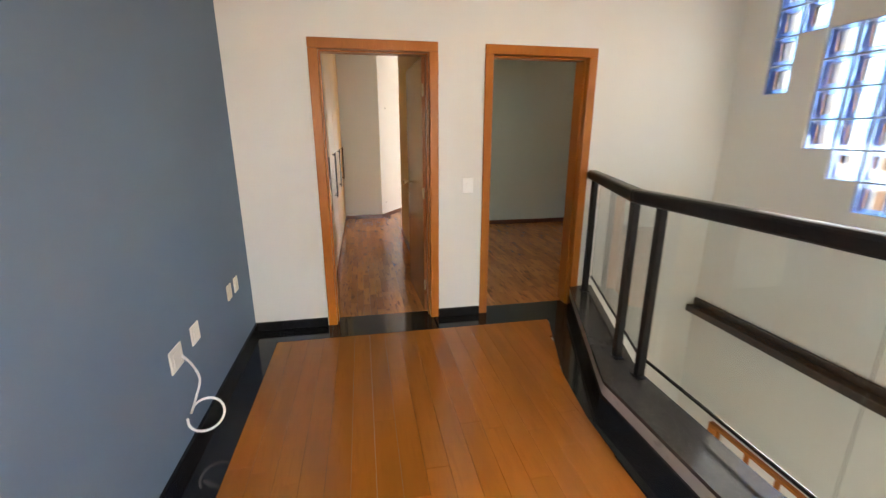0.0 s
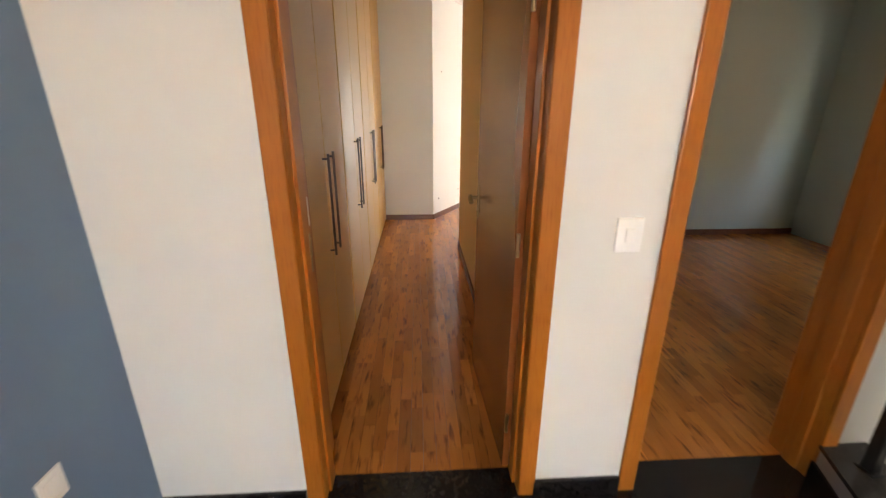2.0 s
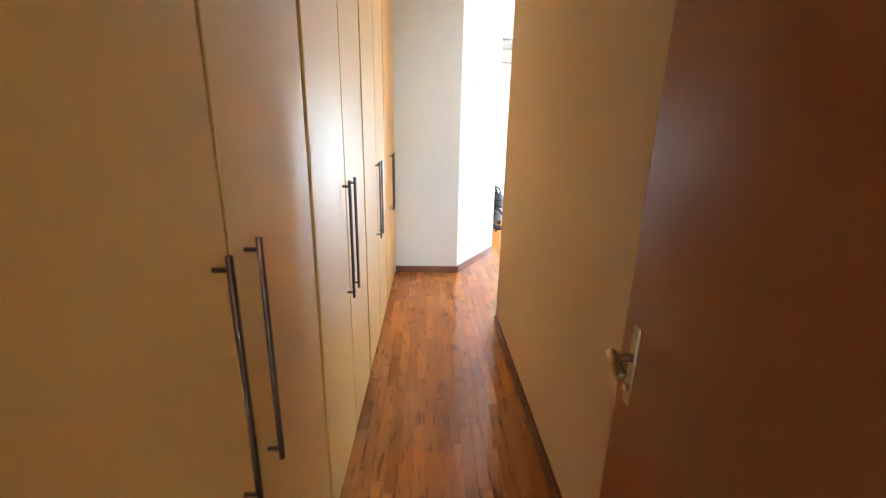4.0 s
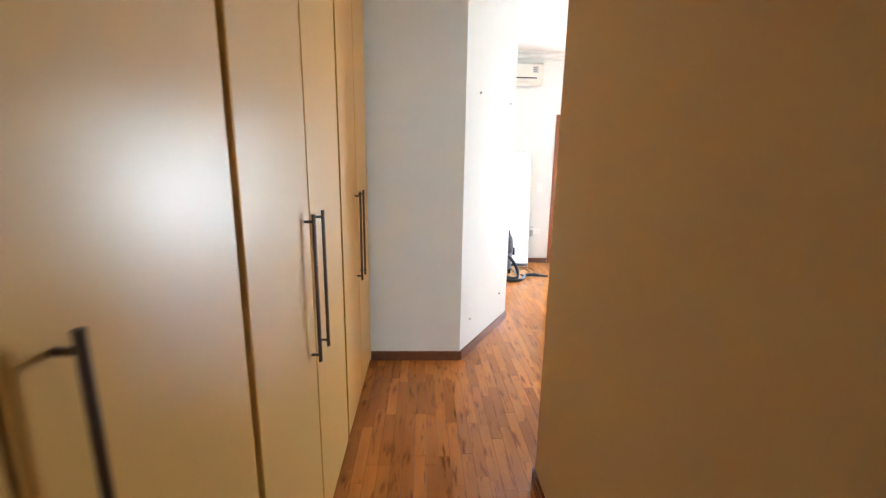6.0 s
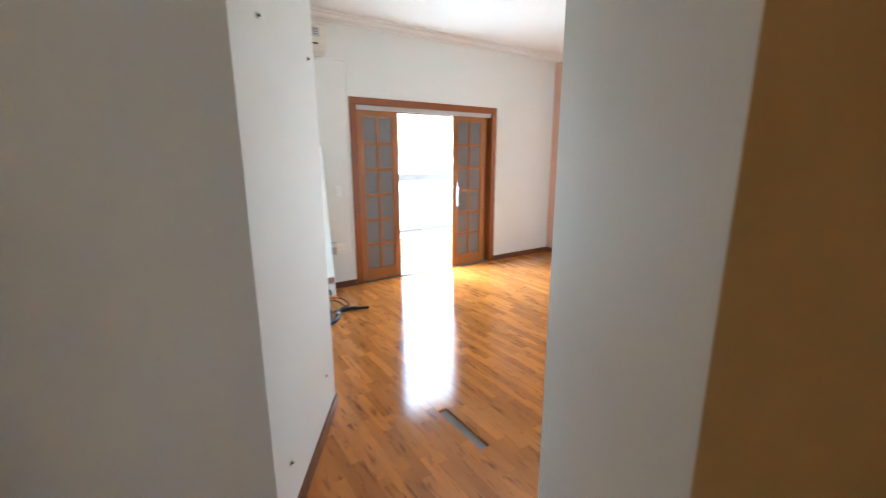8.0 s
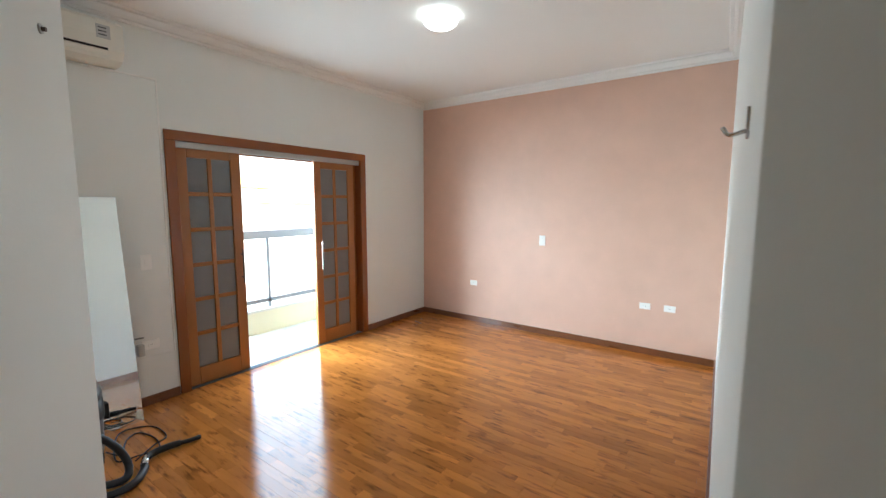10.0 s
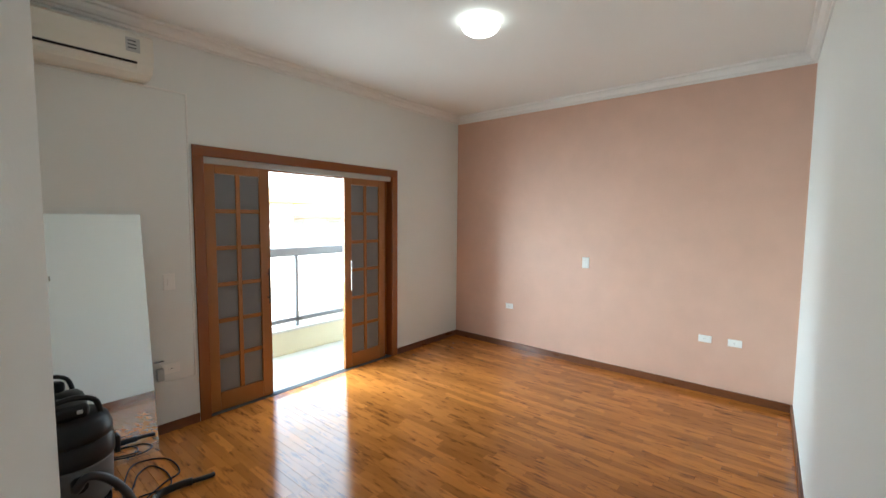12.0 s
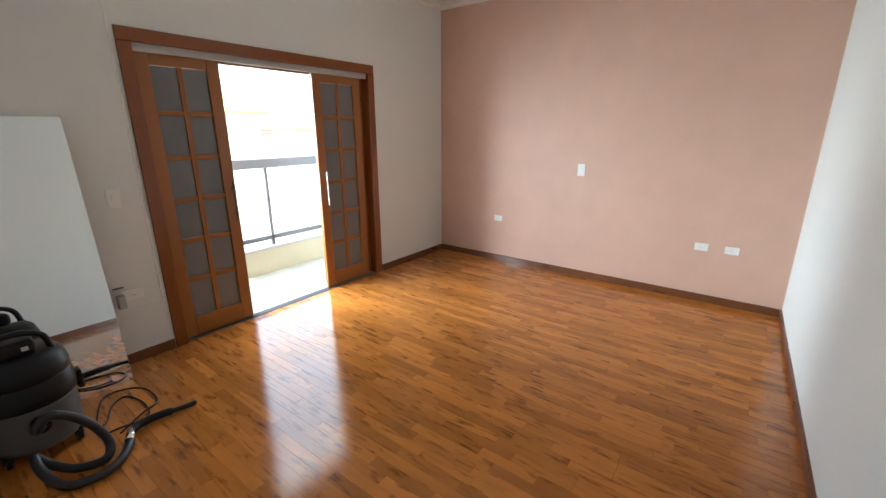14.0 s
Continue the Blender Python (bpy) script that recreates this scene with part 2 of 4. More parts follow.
def add_cyl(bm, p, q, r, seg=12, r2=None):
    p, q = Vector(p), Vector(q)
    d = q - p
    m = Matrix.Translation((p + q) / 2) @ d.to_track_quat("Z", "Y").to_matrix().to_4x4()
    bmesh.ops.create_cone(bm, cap_ends=True, segments=seg, radius1=r, radius2=r if r2 is None else r2, depth=d.length, matrix=m)


def cyl(p, q, r, seg=12, r2=None):
    bm = bmesh.new()
    add_cyl(bm, p, q, r, seg, r2)
    return bm


def lathe(profile, seg=40):
    """Turned body round z from (radius, height) pairs."""
    bm = bmesh.new()
    rings = []
    for r, z in profile:
        rings.append([bm.verts.new((r * math.cos(2 * math.pi * i / seg), r * math.sin(2 * math.pi * i / seg), z)) for i in range(seg)])
    for u, v in zip(rings, rings[1:]):
        for i in range(seg):
            bm.faces.new((u[i], u[(i + 1) % seg], v[(i + 1) % seg], v[i]))
    bm.faces.new(rings[0][::-1])
    bm.faces.new(rings[-1])
    return bm


def smooth_line(points, steps=12):
    """Catmull-Rom points through a few guide points."""
    pts = [Vector(p) for p in points]
    pts = [pts[0] * 2 - pts[1]] + pts + [pts[-1] * 2 - pts[-2]]
    out = []
    for i in range(1, len(pts) - 2):
        p0, p1, p2, p3 = pts[i - 1:i + 3]
        for s in range(steps):
            t = s / steps
            out.append(0.5 * (2 * p1 + (p2 - p0) * t + (2 * p0 - 5 * p1 + 4 * p2 - p3) * t * t + (3 * p1 - p0 - 3 * p2 + p3) * t ** 3))
    return out + [pts[-2]]


def tube(points, r, seg=10, ribs=0.0):
    bm = bmesh.new()
    rings = []
    up = Vector((0, 0, 1))
    for i, p in enumerate(points):
        d = (points[min(i + 1, len(points) - 1)] - points[max(i - 1, 0)]).normalized()
        s = d.cross(up)
        s = s.normalized() if s.length > 1e-3 else Vector((1, 0, 0))
        u = s.cross(d).normalized()
        rr = r * (1 + (ribs if i % 2 else 0))
        rings.append([bm.verts.new(p + (s * math.cos(2 * math.pi * k / seg) + u * math.sin(2 * math.pi * k / seg)) * rr) for k in range(seg)])
    for a_, b_ in zip(rings, rings[1:]):
        for k in range(seg):
            bm.faces.new((a_[k], a_[(k + 1) % seg], b_[(k + 1) % seg], b_[k]))
    bm.faces.new(rings[0][::-1])
    bm.faces.new(rings[-1])
    return bm


# ---- plan ----
CEIL = 2.95
X_BLUE, X_WARD, X_COR = 0.0, 0.56, 1.48
WALL_T = 0.20
Y_FD, X_PINK = 7.60, 6.09
COL_L, COL_C, COL_R = (0.56, 4.49), (1.23, 4.48), (1.745, 5.34)
DIA_A, DIA_B = (1.48, 3.23), (1.99, 3.90)
RW_END = (X_PINK, 4.01)
X_STAIR = 4.05
HALL_TOP = 3.05


def structure(name, bm, mat, label, category="wall"):
    return tagged(part(name, bm, mat), label, category, kind="structure")


# ---- structure: hall ----
D1, D2 = (0.632, 1.418), (1.912, 2.695)       # clear widths of the two doorways
HEAD = 2.10
J = 0.03
structure("wall_west_hall", box(-0.2, 0, -5.2, WALL_T, 0, HALL_TOP), M_BLUE, "greyish blue painted plaster wall in the upper hall")
structure("wall_north_hall", boxes(
    (0, D1[0] - J, 0, WALL_T, 0, HALL_TOP), (D1[1] + J, D2[0] - J, 0, WALL_T, 0, HALL_TOP), (D2[1] + J, X_STAIR, 0, WALL_T, -3.0, HALL_TOP),
    (D1[0] - J, D1[1] + J, 0, WALL_T, HEAD + J, HALL_TOP), (D2[0] - J, D2[1] + J, 0, WALL_T, HEAD + J, HALL_TOP)),
    M_CREAM, "cream painted plaster wall with two doorways")
# opening and window out of view, added to give the hall fill a place
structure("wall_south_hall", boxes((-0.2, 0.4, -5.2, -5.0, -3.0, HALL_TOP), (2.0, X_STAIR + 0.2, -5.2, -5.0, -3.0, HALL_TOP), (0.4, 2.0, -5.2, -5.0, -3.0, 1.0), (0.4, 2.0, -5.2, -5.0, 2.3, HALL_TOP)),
          M_CREAM, "unseen cream painted plaster wall with an opening added for light")
hw = thing("unseen_hall_window", "unseen brown wooden window added to let light into the hall", "window", kind="structure", at=(1.2, -5.1, 1.0))
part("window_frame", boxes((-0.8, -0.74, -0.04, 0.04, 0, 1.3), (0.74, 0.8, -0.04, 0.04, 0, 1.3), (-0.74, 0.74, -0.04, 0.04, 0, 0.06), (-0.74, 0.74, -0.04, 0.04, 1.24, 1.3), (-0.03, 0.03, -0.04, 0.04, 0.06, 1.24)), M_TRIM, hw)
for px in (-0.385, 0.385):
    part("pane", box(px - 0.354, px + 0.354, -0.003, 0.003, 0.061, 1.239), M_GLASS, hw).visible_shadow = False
structure("ceiling_hall", box(-0.2, X_STAIR + 0.2, -5.2, WALL_T, HALL_TOP, HALL_TOP + 0.15), M_CEIL, "white painted plaster ceiling", "ceiling")

# stair side wall with stepped openings for glass blocks
BLK = 0.20
GRID_Y0, GRID_Z0, GRID_NY, GRID_NZ = -0.30, 0.62, 16, 11


def block_open(i, j):
    """Which cells of the wall's grid hold a glass block: i goes back along the wall, j upwards."""
    if j >= 8:
        return i in (0, 1) or 5 <= i <= 6 or 9 <= i <= 12
    if j >= 6:
        return i == 0 or 2 <= i <= 5 or 8 <= i <= 11
    if j >= 4:
        return 2 <= i <= 5 or 8 <= i <= 11
    if j == 3:
        return 3 <= i <= 6 or 9 <= i <= 12
    if j == 2:
        return 4 <= i <= 6 or 10 <= i <= 12
    return False


bm = boxes((X_STAIR, X_STAIR + 0.2, -5.2, WALL_T, -3.0, GRID_Z0), (X_STAIR, X_STAIR + 0.2, -5.2, WALL_T, GRID_Z0 + GRID_NZ * BLK, HALL_TOP),
           (X_STAIR, X_STAIR + 0.2, GRID_Y0, WALL_T, GRID_Z0, GRID_Z0 + GRID_NZ * BLK),
           (X_STAIR, X_STAIR + 0.2, -5.2, GRID_Y0 - GRID_NY * BLK, GRID_Z0, GRID_Z0 + GRID_NZ * BLK))
for j in range(GRID_NZ):
    run = None
    for i in range(GRID_NY + 1):
        solid = i < GRID_NY and not block_open(i, j)
        if solid and run is None:
            run = i
        if not solid and run is not None:
            add_box(bm, X_STAIR, X_STAIR + 0.2, GRID_Y0 - run * BLK, GRID_Y0 - i * BLK, GRID_Z0 + j * BLK, GRID_Z0 + (j + 1) * BLK)
            run = None
stair_wall = structure("wall_east_stair", bm, M_CREAM, "cream painted stairwell wall with stepped glass block openings")

# floors
structure("slab_hall", prism([(-0.2, -5.2), (2.05, -5.2), (2.25, -2.2), (2.16, -1.44), (2.70, 0.0), (2.70, 0.13), (-0.2, 0.13)], -0.25, -0.02), M_CREAM,
          "concrete floor slab of the upper hall", "floor")
structure("floor_stair_bottom", box(1.5, X_STAIR, -5.2, 0, -3.2, -3.0), M_LOWFLOOR, "pale tiled floor at the foot of the stairwell", "floor")
structure("wall_west_stair", box(1.4, 1.5, -5.2, 0, -3.2, -0.25), M_CREAM, "cream painted lower stairwell wall")
structure("wall_north_stair", box(1.5, 2.73, 0, WALL_T, -3.2, -0.25), M_CREAM, "cream painted lower stairwell wall")

# ---- structure: bedroom, corridor, second room ----
structure("wall_west_corridor", box(-0.2, 0, WALL_T, 4.6, 0, CEIL), M_WHITE, "white painted wall behind the wardrobe")
structure("wall_column", prism([(0.0, 4.50), COL_L, COL_C, COL_R, (1.745, Y_FD), (0.0, Y_FD)], 0, CEIL), M_WHITE,
          "white painted wall with a slanting corner and four screw plugs")
# split off at the corner so only this stretch carries the bounce tone
structure("wall_east_corridor", prism([(X_COR, WALL_T), (X_COR, DIA_A[1]), (1.70, 3.2), (1.70, WALL_T)], 0, CEIL), M_BEIGE, "corridor wall in a beige that carries the wardrobe's warm bounce")
structure("wall_south_bedroom", prism([DIA_A, DIA_B, RW_END, (X_PINK + 0.2, 4.01), (X_PINK + 0.2, 3.78), (2.05, 3.76), (1.70, 3.2)], 0, CEIL),
          M_WHITE, "white painted wall turning from the corridor into the bedroom")
structure("wall_east_bedroom", box(X_PINK, X_PINK + 0.2, 4.01, Y_FD + 0.2, 0, CEIL), M_PINK, "salmon pink textured painted bedroom wall")
FD0, FD1, FDTOP = 2.90, 4.87, 2.07
structure("wall_north_bedroom", boxes((1.745, FD0 - J, Y_FD, Y_FD + 0.2, 0, CEIL), (FD1 + J, X_PINK, Y_FD, Y_FD + 0.2, 0, CEIL),
                                      (FD0 - J, FD1 + J, Y_FD, Y_FD + 0.2, FDTOP + J, CEIL)), M_WHITE, "white painted wall with a balcony doorway")
structure("ceiling_bedroom", box(-0.2, X_PINK + 0.2, WALL_T, Y_FD + 0.2, CEIL, CEIL + 0.15), M_CEIL, "white painted plaster ceiling", "ceiling")
structure("subfloor_bedroom", box(0.0, X_PINK + 0.2, 0.13, Y_FD + 0.2, -0.2, -0.018), M_SUB, "grey cement under the parquet", "floor")
# opening out of view, added and sized to let sky light into the second room
structure("wall_east_room", boxes((5.8, 6.0, WALL_T, 1.4, 0, CEIL), (5.8, 6.0, 2.5, 3.77, 0, CEIL), (5.8, 6.0, 1.4, 2.5, 0, 1.0), (5.8, 6.0, 1.4, 2.5, 1.9, CEIL)),
          M_GREEN, "unseen grey green painted wall with an opening added for light")
structure("wall_north_room", box(1.90, 5.8, 3.56, 3.757, 0, CEIL), M_GREEN, "plain grey green painted bedroom wall")
structure("wall_south_room", box(X_STAIR, 5.8, 0, WALL_T, 0, CEIL), M_GREEN, "plain grey green painted wall")


# crown moulding: stepped cove swept along the bedroom walls
def cove(name, line, closed=False):
    bm = bmesh.new()
    prof = [(0.0, -0.09), (0.012, -0.09), (0.014, -0.072), (0.03, -0.066), (0.045, -0.045), (0.052, -0.022), (0.075, -0.016), (0.08, 0.0), (0.0, 0.0)]
    pts = [Vector(p) for p in line]
    rings = []
    for i, p in enumerate(pts):
        d0 = (p - pts[i - 1]).normalized() if i else None
        d1 = (pts[i + 1] - p).normalized() if i + 1 < len(pts) else None
        n0 = Vector((-d0.y, d0.x)) if d0 else None
        n1 = Vector((-d1.y, d1.x)) if d1 else None
        if n0 is None or n1 is None:
            nn = n0 or n1
        else:
            nn = (n0 + n1).normalized()
            nn = nn / max(0.3, nn.dot(n0))
        rings.append([bm.verts.new((p.x + nn.x * o, p.y + nn.y * o, CEIL + h)) for o, h in prof])
    for u, v in zip(rings, rings[1:]):
        for k in range(len(prof)):
            bm.faces.new((u[k], u[(k + 1) % len(prof)], v[(k + 1) % len(prof)], v[k]))
    bm.faces.new(rings[0])
    bm.faces.new(rings[-1][::-1])
    return structure(name, bm, M_CEIL, "white plaster crown moulding along the ceiling", "moulding")


cove("trim_crown", [(X_COR, 0.25), DIA_A, DIA_B, RW_END, (X_PINK, Y_FD), (1.745, Y_FD), COL_R, COL_C, (0.58, 4.487)])


def skirting(name, p, q, h, t, mat, label, side=1):
    ob = structure(name, strip_prism(p, q, 0.0, h, t, side), mat, label, "baseboard")
    return ob


WB = "reddish brown wooden skirting board"
for p, q in (((X_COR, 1.06), DIA_A), (DIA_A, DIA_B), (DIA_B, RW_END), ((X_PINK, 4.025), (X_PINK, Y_FD - 0.015)), ((X_PINK, Y_FD), (4.955, Y_FD)), ((2.815, Y_FD), (1.745, Y_FD)),
             (COL_R, COL_C), (COL_C, COL_L)):
    skirting("baseboard", p, q, 0.07, 0.014, M_BASEB, WB)
GB = "polished black granite skirting"
for p, q in (((0, 0), (0, -5.0)), ):
    skirting("baseboard", p, q, 0.07, 0.016, M_GRANITE, GB, 1)
for p, q in (((0.016, 0), (0.56, 0)), ((1.478, 0), (1.842, 0))):
    skirting("baseboard", p, q, 0.07, 0.016, M_GRANITE, GB, -1)
skirting("baseboard", (5.8, 3.56), (1.90, 3.56), 0.07, 0.014, M_BASEB, WB)


# ---- doors ----
def doorway(name, x0, x1, label, depth=WALL_T):
    d = thing(name, label, "door", kind="structure", at=((x0 + x1) / 2, 0.1, 0))
    o = Matrix.Translation((-(x0 + x1) / 2, -0.1, 0))
    for nm, b in (("jamb", box(x0 - J, x0, 0.0, depth, 0, HEAD, m=o)), ("jamb", box(x1, x1 + J, 0.0, WALL_T, 0, HEAD, m=o)),
                  ("head_jamb", box(x0 - J, x1 + J, 0.0, WALL_T, HEAD, HEAD + J, m=o)),
                  ("door_stop", box(x0, x0 + 0.012, 0.05, min(depth - 0.002, 0.155), 0, HEAD - 0.012, 0.002, m=o)), ("door_stop", box(x1 - 0.012, x1, 0.05, 0.122, 0, HEAD - 0.012, 0.002, m=o)),
                  ("door_stop", box(x0, x1, 0.05, 0.122, HEAD - 0.012, HEAD, 0.002, m=o))):
        part(nm, b, M_TRIM, d)
    w, t = 0.068, 0.016
    for y0, y1 in ((-t, 0.0), (WALL_T, WALL_T + t)):
        part("casing", box(x0 - w, x0 - (J if y0 > 0 and depth < WALL_T else 0), y0, y1, 0, HEAD + 0.0, 0.005, 2, m=o), M_TRIM, d)
        part("casing", box(x1, x1 + w, y0, y1, 0, HEAD, 0.005, 2, m=o), M_TRIM, d)
        part("casing", box(x0 - w, x1 + w, y0, y1, HEAD, HEAD + w, 0.005, 2, m=o), M_TRIM, d)
    return d


door1 = doorway("door_1", D1[0], D1[1], "varnished orange-brown wooden door standing wide open into the corridor", 0.13)
door2 = doorway("door_2", D2[0], D2[1], "varnished orange-brown wooden door frame, door folded out of sight")


def lever(parent, y, z, side):
    """A lever handle with a tall narrow plate on the leaf's face at local x = side * 0.0175."""
    s = side * 0.0175
    h = part("handle", box(s, s + side * 0.005, y - 0.012, y + 0.012, z - 0.11, z + 0.07, 0.002, 2), M_BRASS, parent, "aged brass lever handle with a narrow plate")
    part("spindle", cyl((s, y, z), (s + side * 0.045, y, z), 0.009, 14), M_BRASS, h)
    part("lever", tube(smooth_line([(s + side * 0.045, y + 0.012, z + 0.004), (s + side * 0.05, y - 0.02, z), (s + side * 0.048, y - 0.045, z - 0.016)], 8), 0.0125, 12), M_BRASS, h, smooth=True)
    part("keyhole", cyl((s + side * 0.003, y, z - 0.07), (s + side * 0.012, y, z - 0.07), 0.009, 12), M_BRASS, h)


leaf = part("leaf", box(-0.0175, 0.0175, 0.0, 0.80, 0.008, 2.09, 0.002), M_DOOR, door1, "glossy reddish brown flush door leaf")
leaf.matrix_world = pose(1.397, 0.13, 0, 0, 0, 2.4)
leaf.matrix_parent_inverse = Matrix.Translation((-(D1[0] + D1[1]) / 2, -0.1, 0))
lever(leaf, 0.75, 1.07, -1)
part("latch_plate", box(-0.011, 0.011, 0.7995, 0.8015, 0.94, 1.14), M_BRASS, leaf)
for z in (0.25, 1.05, 1.85):
    part("hinge", cyl((-0.012, -0.006, z - 0.045), (-0.012, -0.006, z + 0.045), 0.007, 10), M_BRASS, leaf)
cx1 = (D1[0] + D1[1]) / 2
part("strike_plate", boxes((D1[0] - cx1 + 0.012, D1[0] - cx1 + 0.014, 0.004, 0.024, 0.97, 1.11), (D1[0] - cx1 + 0.014, D1[0] - cx1 + 0.018, 0.007, 0.021, 1.03, 1.09)), M_BRASS, door1,
     "tarnished dark strike plate")


# ---- French doors to the balcony ----
fd = thing("door_3", "honey brown wooden French sliding doors with frosted panes, half open", "door", kind="structure", at=(3.885, Y_FD, 0))
fo = Matrix.Translation((-3.885, -Y_FD, 0))
for b in (box(FD0 - J, FD0, Y_FD, Y_FD + 0.2, 0, FDTOP, m=fo), box(FD1, FD1 + J, Y_FD, Y_FD + 0.2, 0, FDTOP, m=fo)):
    part("jamb", b, M_DOOR, fd)
part("head_jamb", box(FD0 - J, FD1 + J, Y_FD, Y_FD + 0.2, FDTOP, FDTOP + J, m=fo), M_DOOR, fd)
for b in (box(FD0 - 0.08, FD0, Y_FD - 0.018, Y_FD, 0, FDTOP, 0.005, 2, m=fo), box(FD1, FD1 + 0.08, Y_FD - 0.018, Y_FD, 0, FDTOP, 0.005, 2, m=fo),
          box(FD0 - 0.08, FD1 + 0.08, Y_FD - 0.018, Y_FD, FDTOP, FDTOP + 0.08, 0.005, 2, m=fo)):
    part("casing", b, M_DOOR, fd)
part("track", box(FD0, FD1, Y_FD + 0.012, Y_FD + 0.03, FDTOP - 0.05, FDTOP, 0.002, m=fo), M_GREYL, fd, "pale grey sliding track cover")
# fillers added behind the leaves so no daylight leaks past their edges
part("track", box(FD0, FD1, Y_FD + 0.08, Y_FD + 0.10, FDTOP - 0.06, FDTOP, 0.002, m=fo), M_DOOR, fd, "brown filler rail added behind the track to close a bright gap")
for b in (box(FD0, FD0 + 0.09, Y_FD + 0.08, Y_FD + 0.10, 0.005, FDTOP - 0.062, m=fo), box(FD1 - 0.09, FD1, Y_FD + 0.08, Y_FD + 0.10, 0.005, FDTOP - 0.062, m=fo)):
    part("door_stop", b, M_DOOR, fd)
part("threshold", box(FD0, FD1, Y_FD + 0.075, Y_FD + 0.19, -0.015, 0.002, 0.002, m=fo), M_TILE, fd, "pale stone threshold")
part("sill_track", box(FD0, FD1, Y_FD + 0.005, Y_FD + 0.074, -0.015, 0.004, 0.002, m=fo), M_GREY, fd, "dull dark aluminium floor track")


def french_leaf(x0, x1, y, handle_x, handle_mat, hl):
    z0, z1, st, t = 0.008, FDTOP - 0.035, 0.09, 0.036
    lf = part("leaf", boxes((x0, x0 + st, y, y + t, z0, z1), (x1 - st, x1, y, y + t, z0, z1), (x0 + st, x1 - st, y, y + t, z0, z0 + 0.15), (x0 + st, x1 - st, y, y + t, z1 - 0.085, z1), bevel=0.004),
              M_HONEY, fd)
    lf.matrix_parent_inverse = fo
    gx0, gx1, gz0, gz1 = x0 + st, x1 - st, z0 + 0.15, z1 - 0.085
    cx = (gx0 + gx1) / 2
    part("mullion", box(cx - 0.018, cx + 0.018, y + 0.004, y + t - 0.004, gz0, gz1, 0.003), M_HONEY, lf)
    dz = (gz1 - gz0) / 6
    for k in range(1, 6):
        for u, v in ((gx0, cx - 0.018), (cx + 0.018, gx1)):
            part("glazing_bar", box(u, v, y + 0.004, y + t - 0.004, gz0 + k * dz - 0.017, gz0 + k * dz + 0.017, 0.003), M_HONEY, lf)
    for k in range(6):
        for u, v in ((gx0, cx), (cx, gx1)):
            part("pane", box(u + 0.002, v - 0.002, y + 0.016, y + 0.02, gz0 + k * dz + 0.002, gz0 + (k + 1) * dz - 0.002), M_FROST, lf, "grey frosted glass pane")
    if handle_x:
        hh = part("handle", cyl((handle_x, y - 0.04, 0.85), (handle_x, y - 0.04, 1.16), 0.008, 12), handle_mat, lf, hl)
        for z in (0.90, 1.11):
            part("standoff", cyl((handle_x, y - 0.04, z), (handle_x, y, z), 0.006, 10), handle_mat, hh)
    return lf


french_leaf(2.905, 3.445, Y_FD + 0.035, 3.41, M_STEEL, "dark bronze pull handle")
french_leaf(4.245, 4.80, Y_FD + 0.035, 4.30, M_NICKEL, "bright nickel pull handle")
# outer louvred leaves stacked behind the glazed ones
for x0, x1 in ((2.90, 3.43), (4.29, 4.87)):
    lo = part("shutter", boxes((x0, x0 + 0.07, Y_FD + 0.1, Y_FD + 0.135, 0.008, 2.03), (x1 - 0.07, x1, Y_FD + 0.1, Y_FD + 0.135, 0.008, 2.03),
                               (x0 + 0.07, x1 - 0.07, Y_FD + 0.1, Y_FD + 0.135, 0.008, 0.12), (x0 + 0.07, x1 - 0.07, Y_FD + 0.1, Y_FD + 0.135, 1.94, 2.03), bevel=0.003), M_DOOR, fd,
              "brown louvred shutter leaf behind the glass")
    lo.matrix_parent_inverse = fo
    for k in range(36):
        z = 0.145 + k * 0.05
        part("slat", box(x0 + 0.07, x1 - 0.07, -0.004, 0.004, -0.034, 0.034, m=Matrix.Translation((0, Y_FD + 0.118, z)) @ pose(0, 0, 0, 24, 0, 0)), M_DOOR, lo)


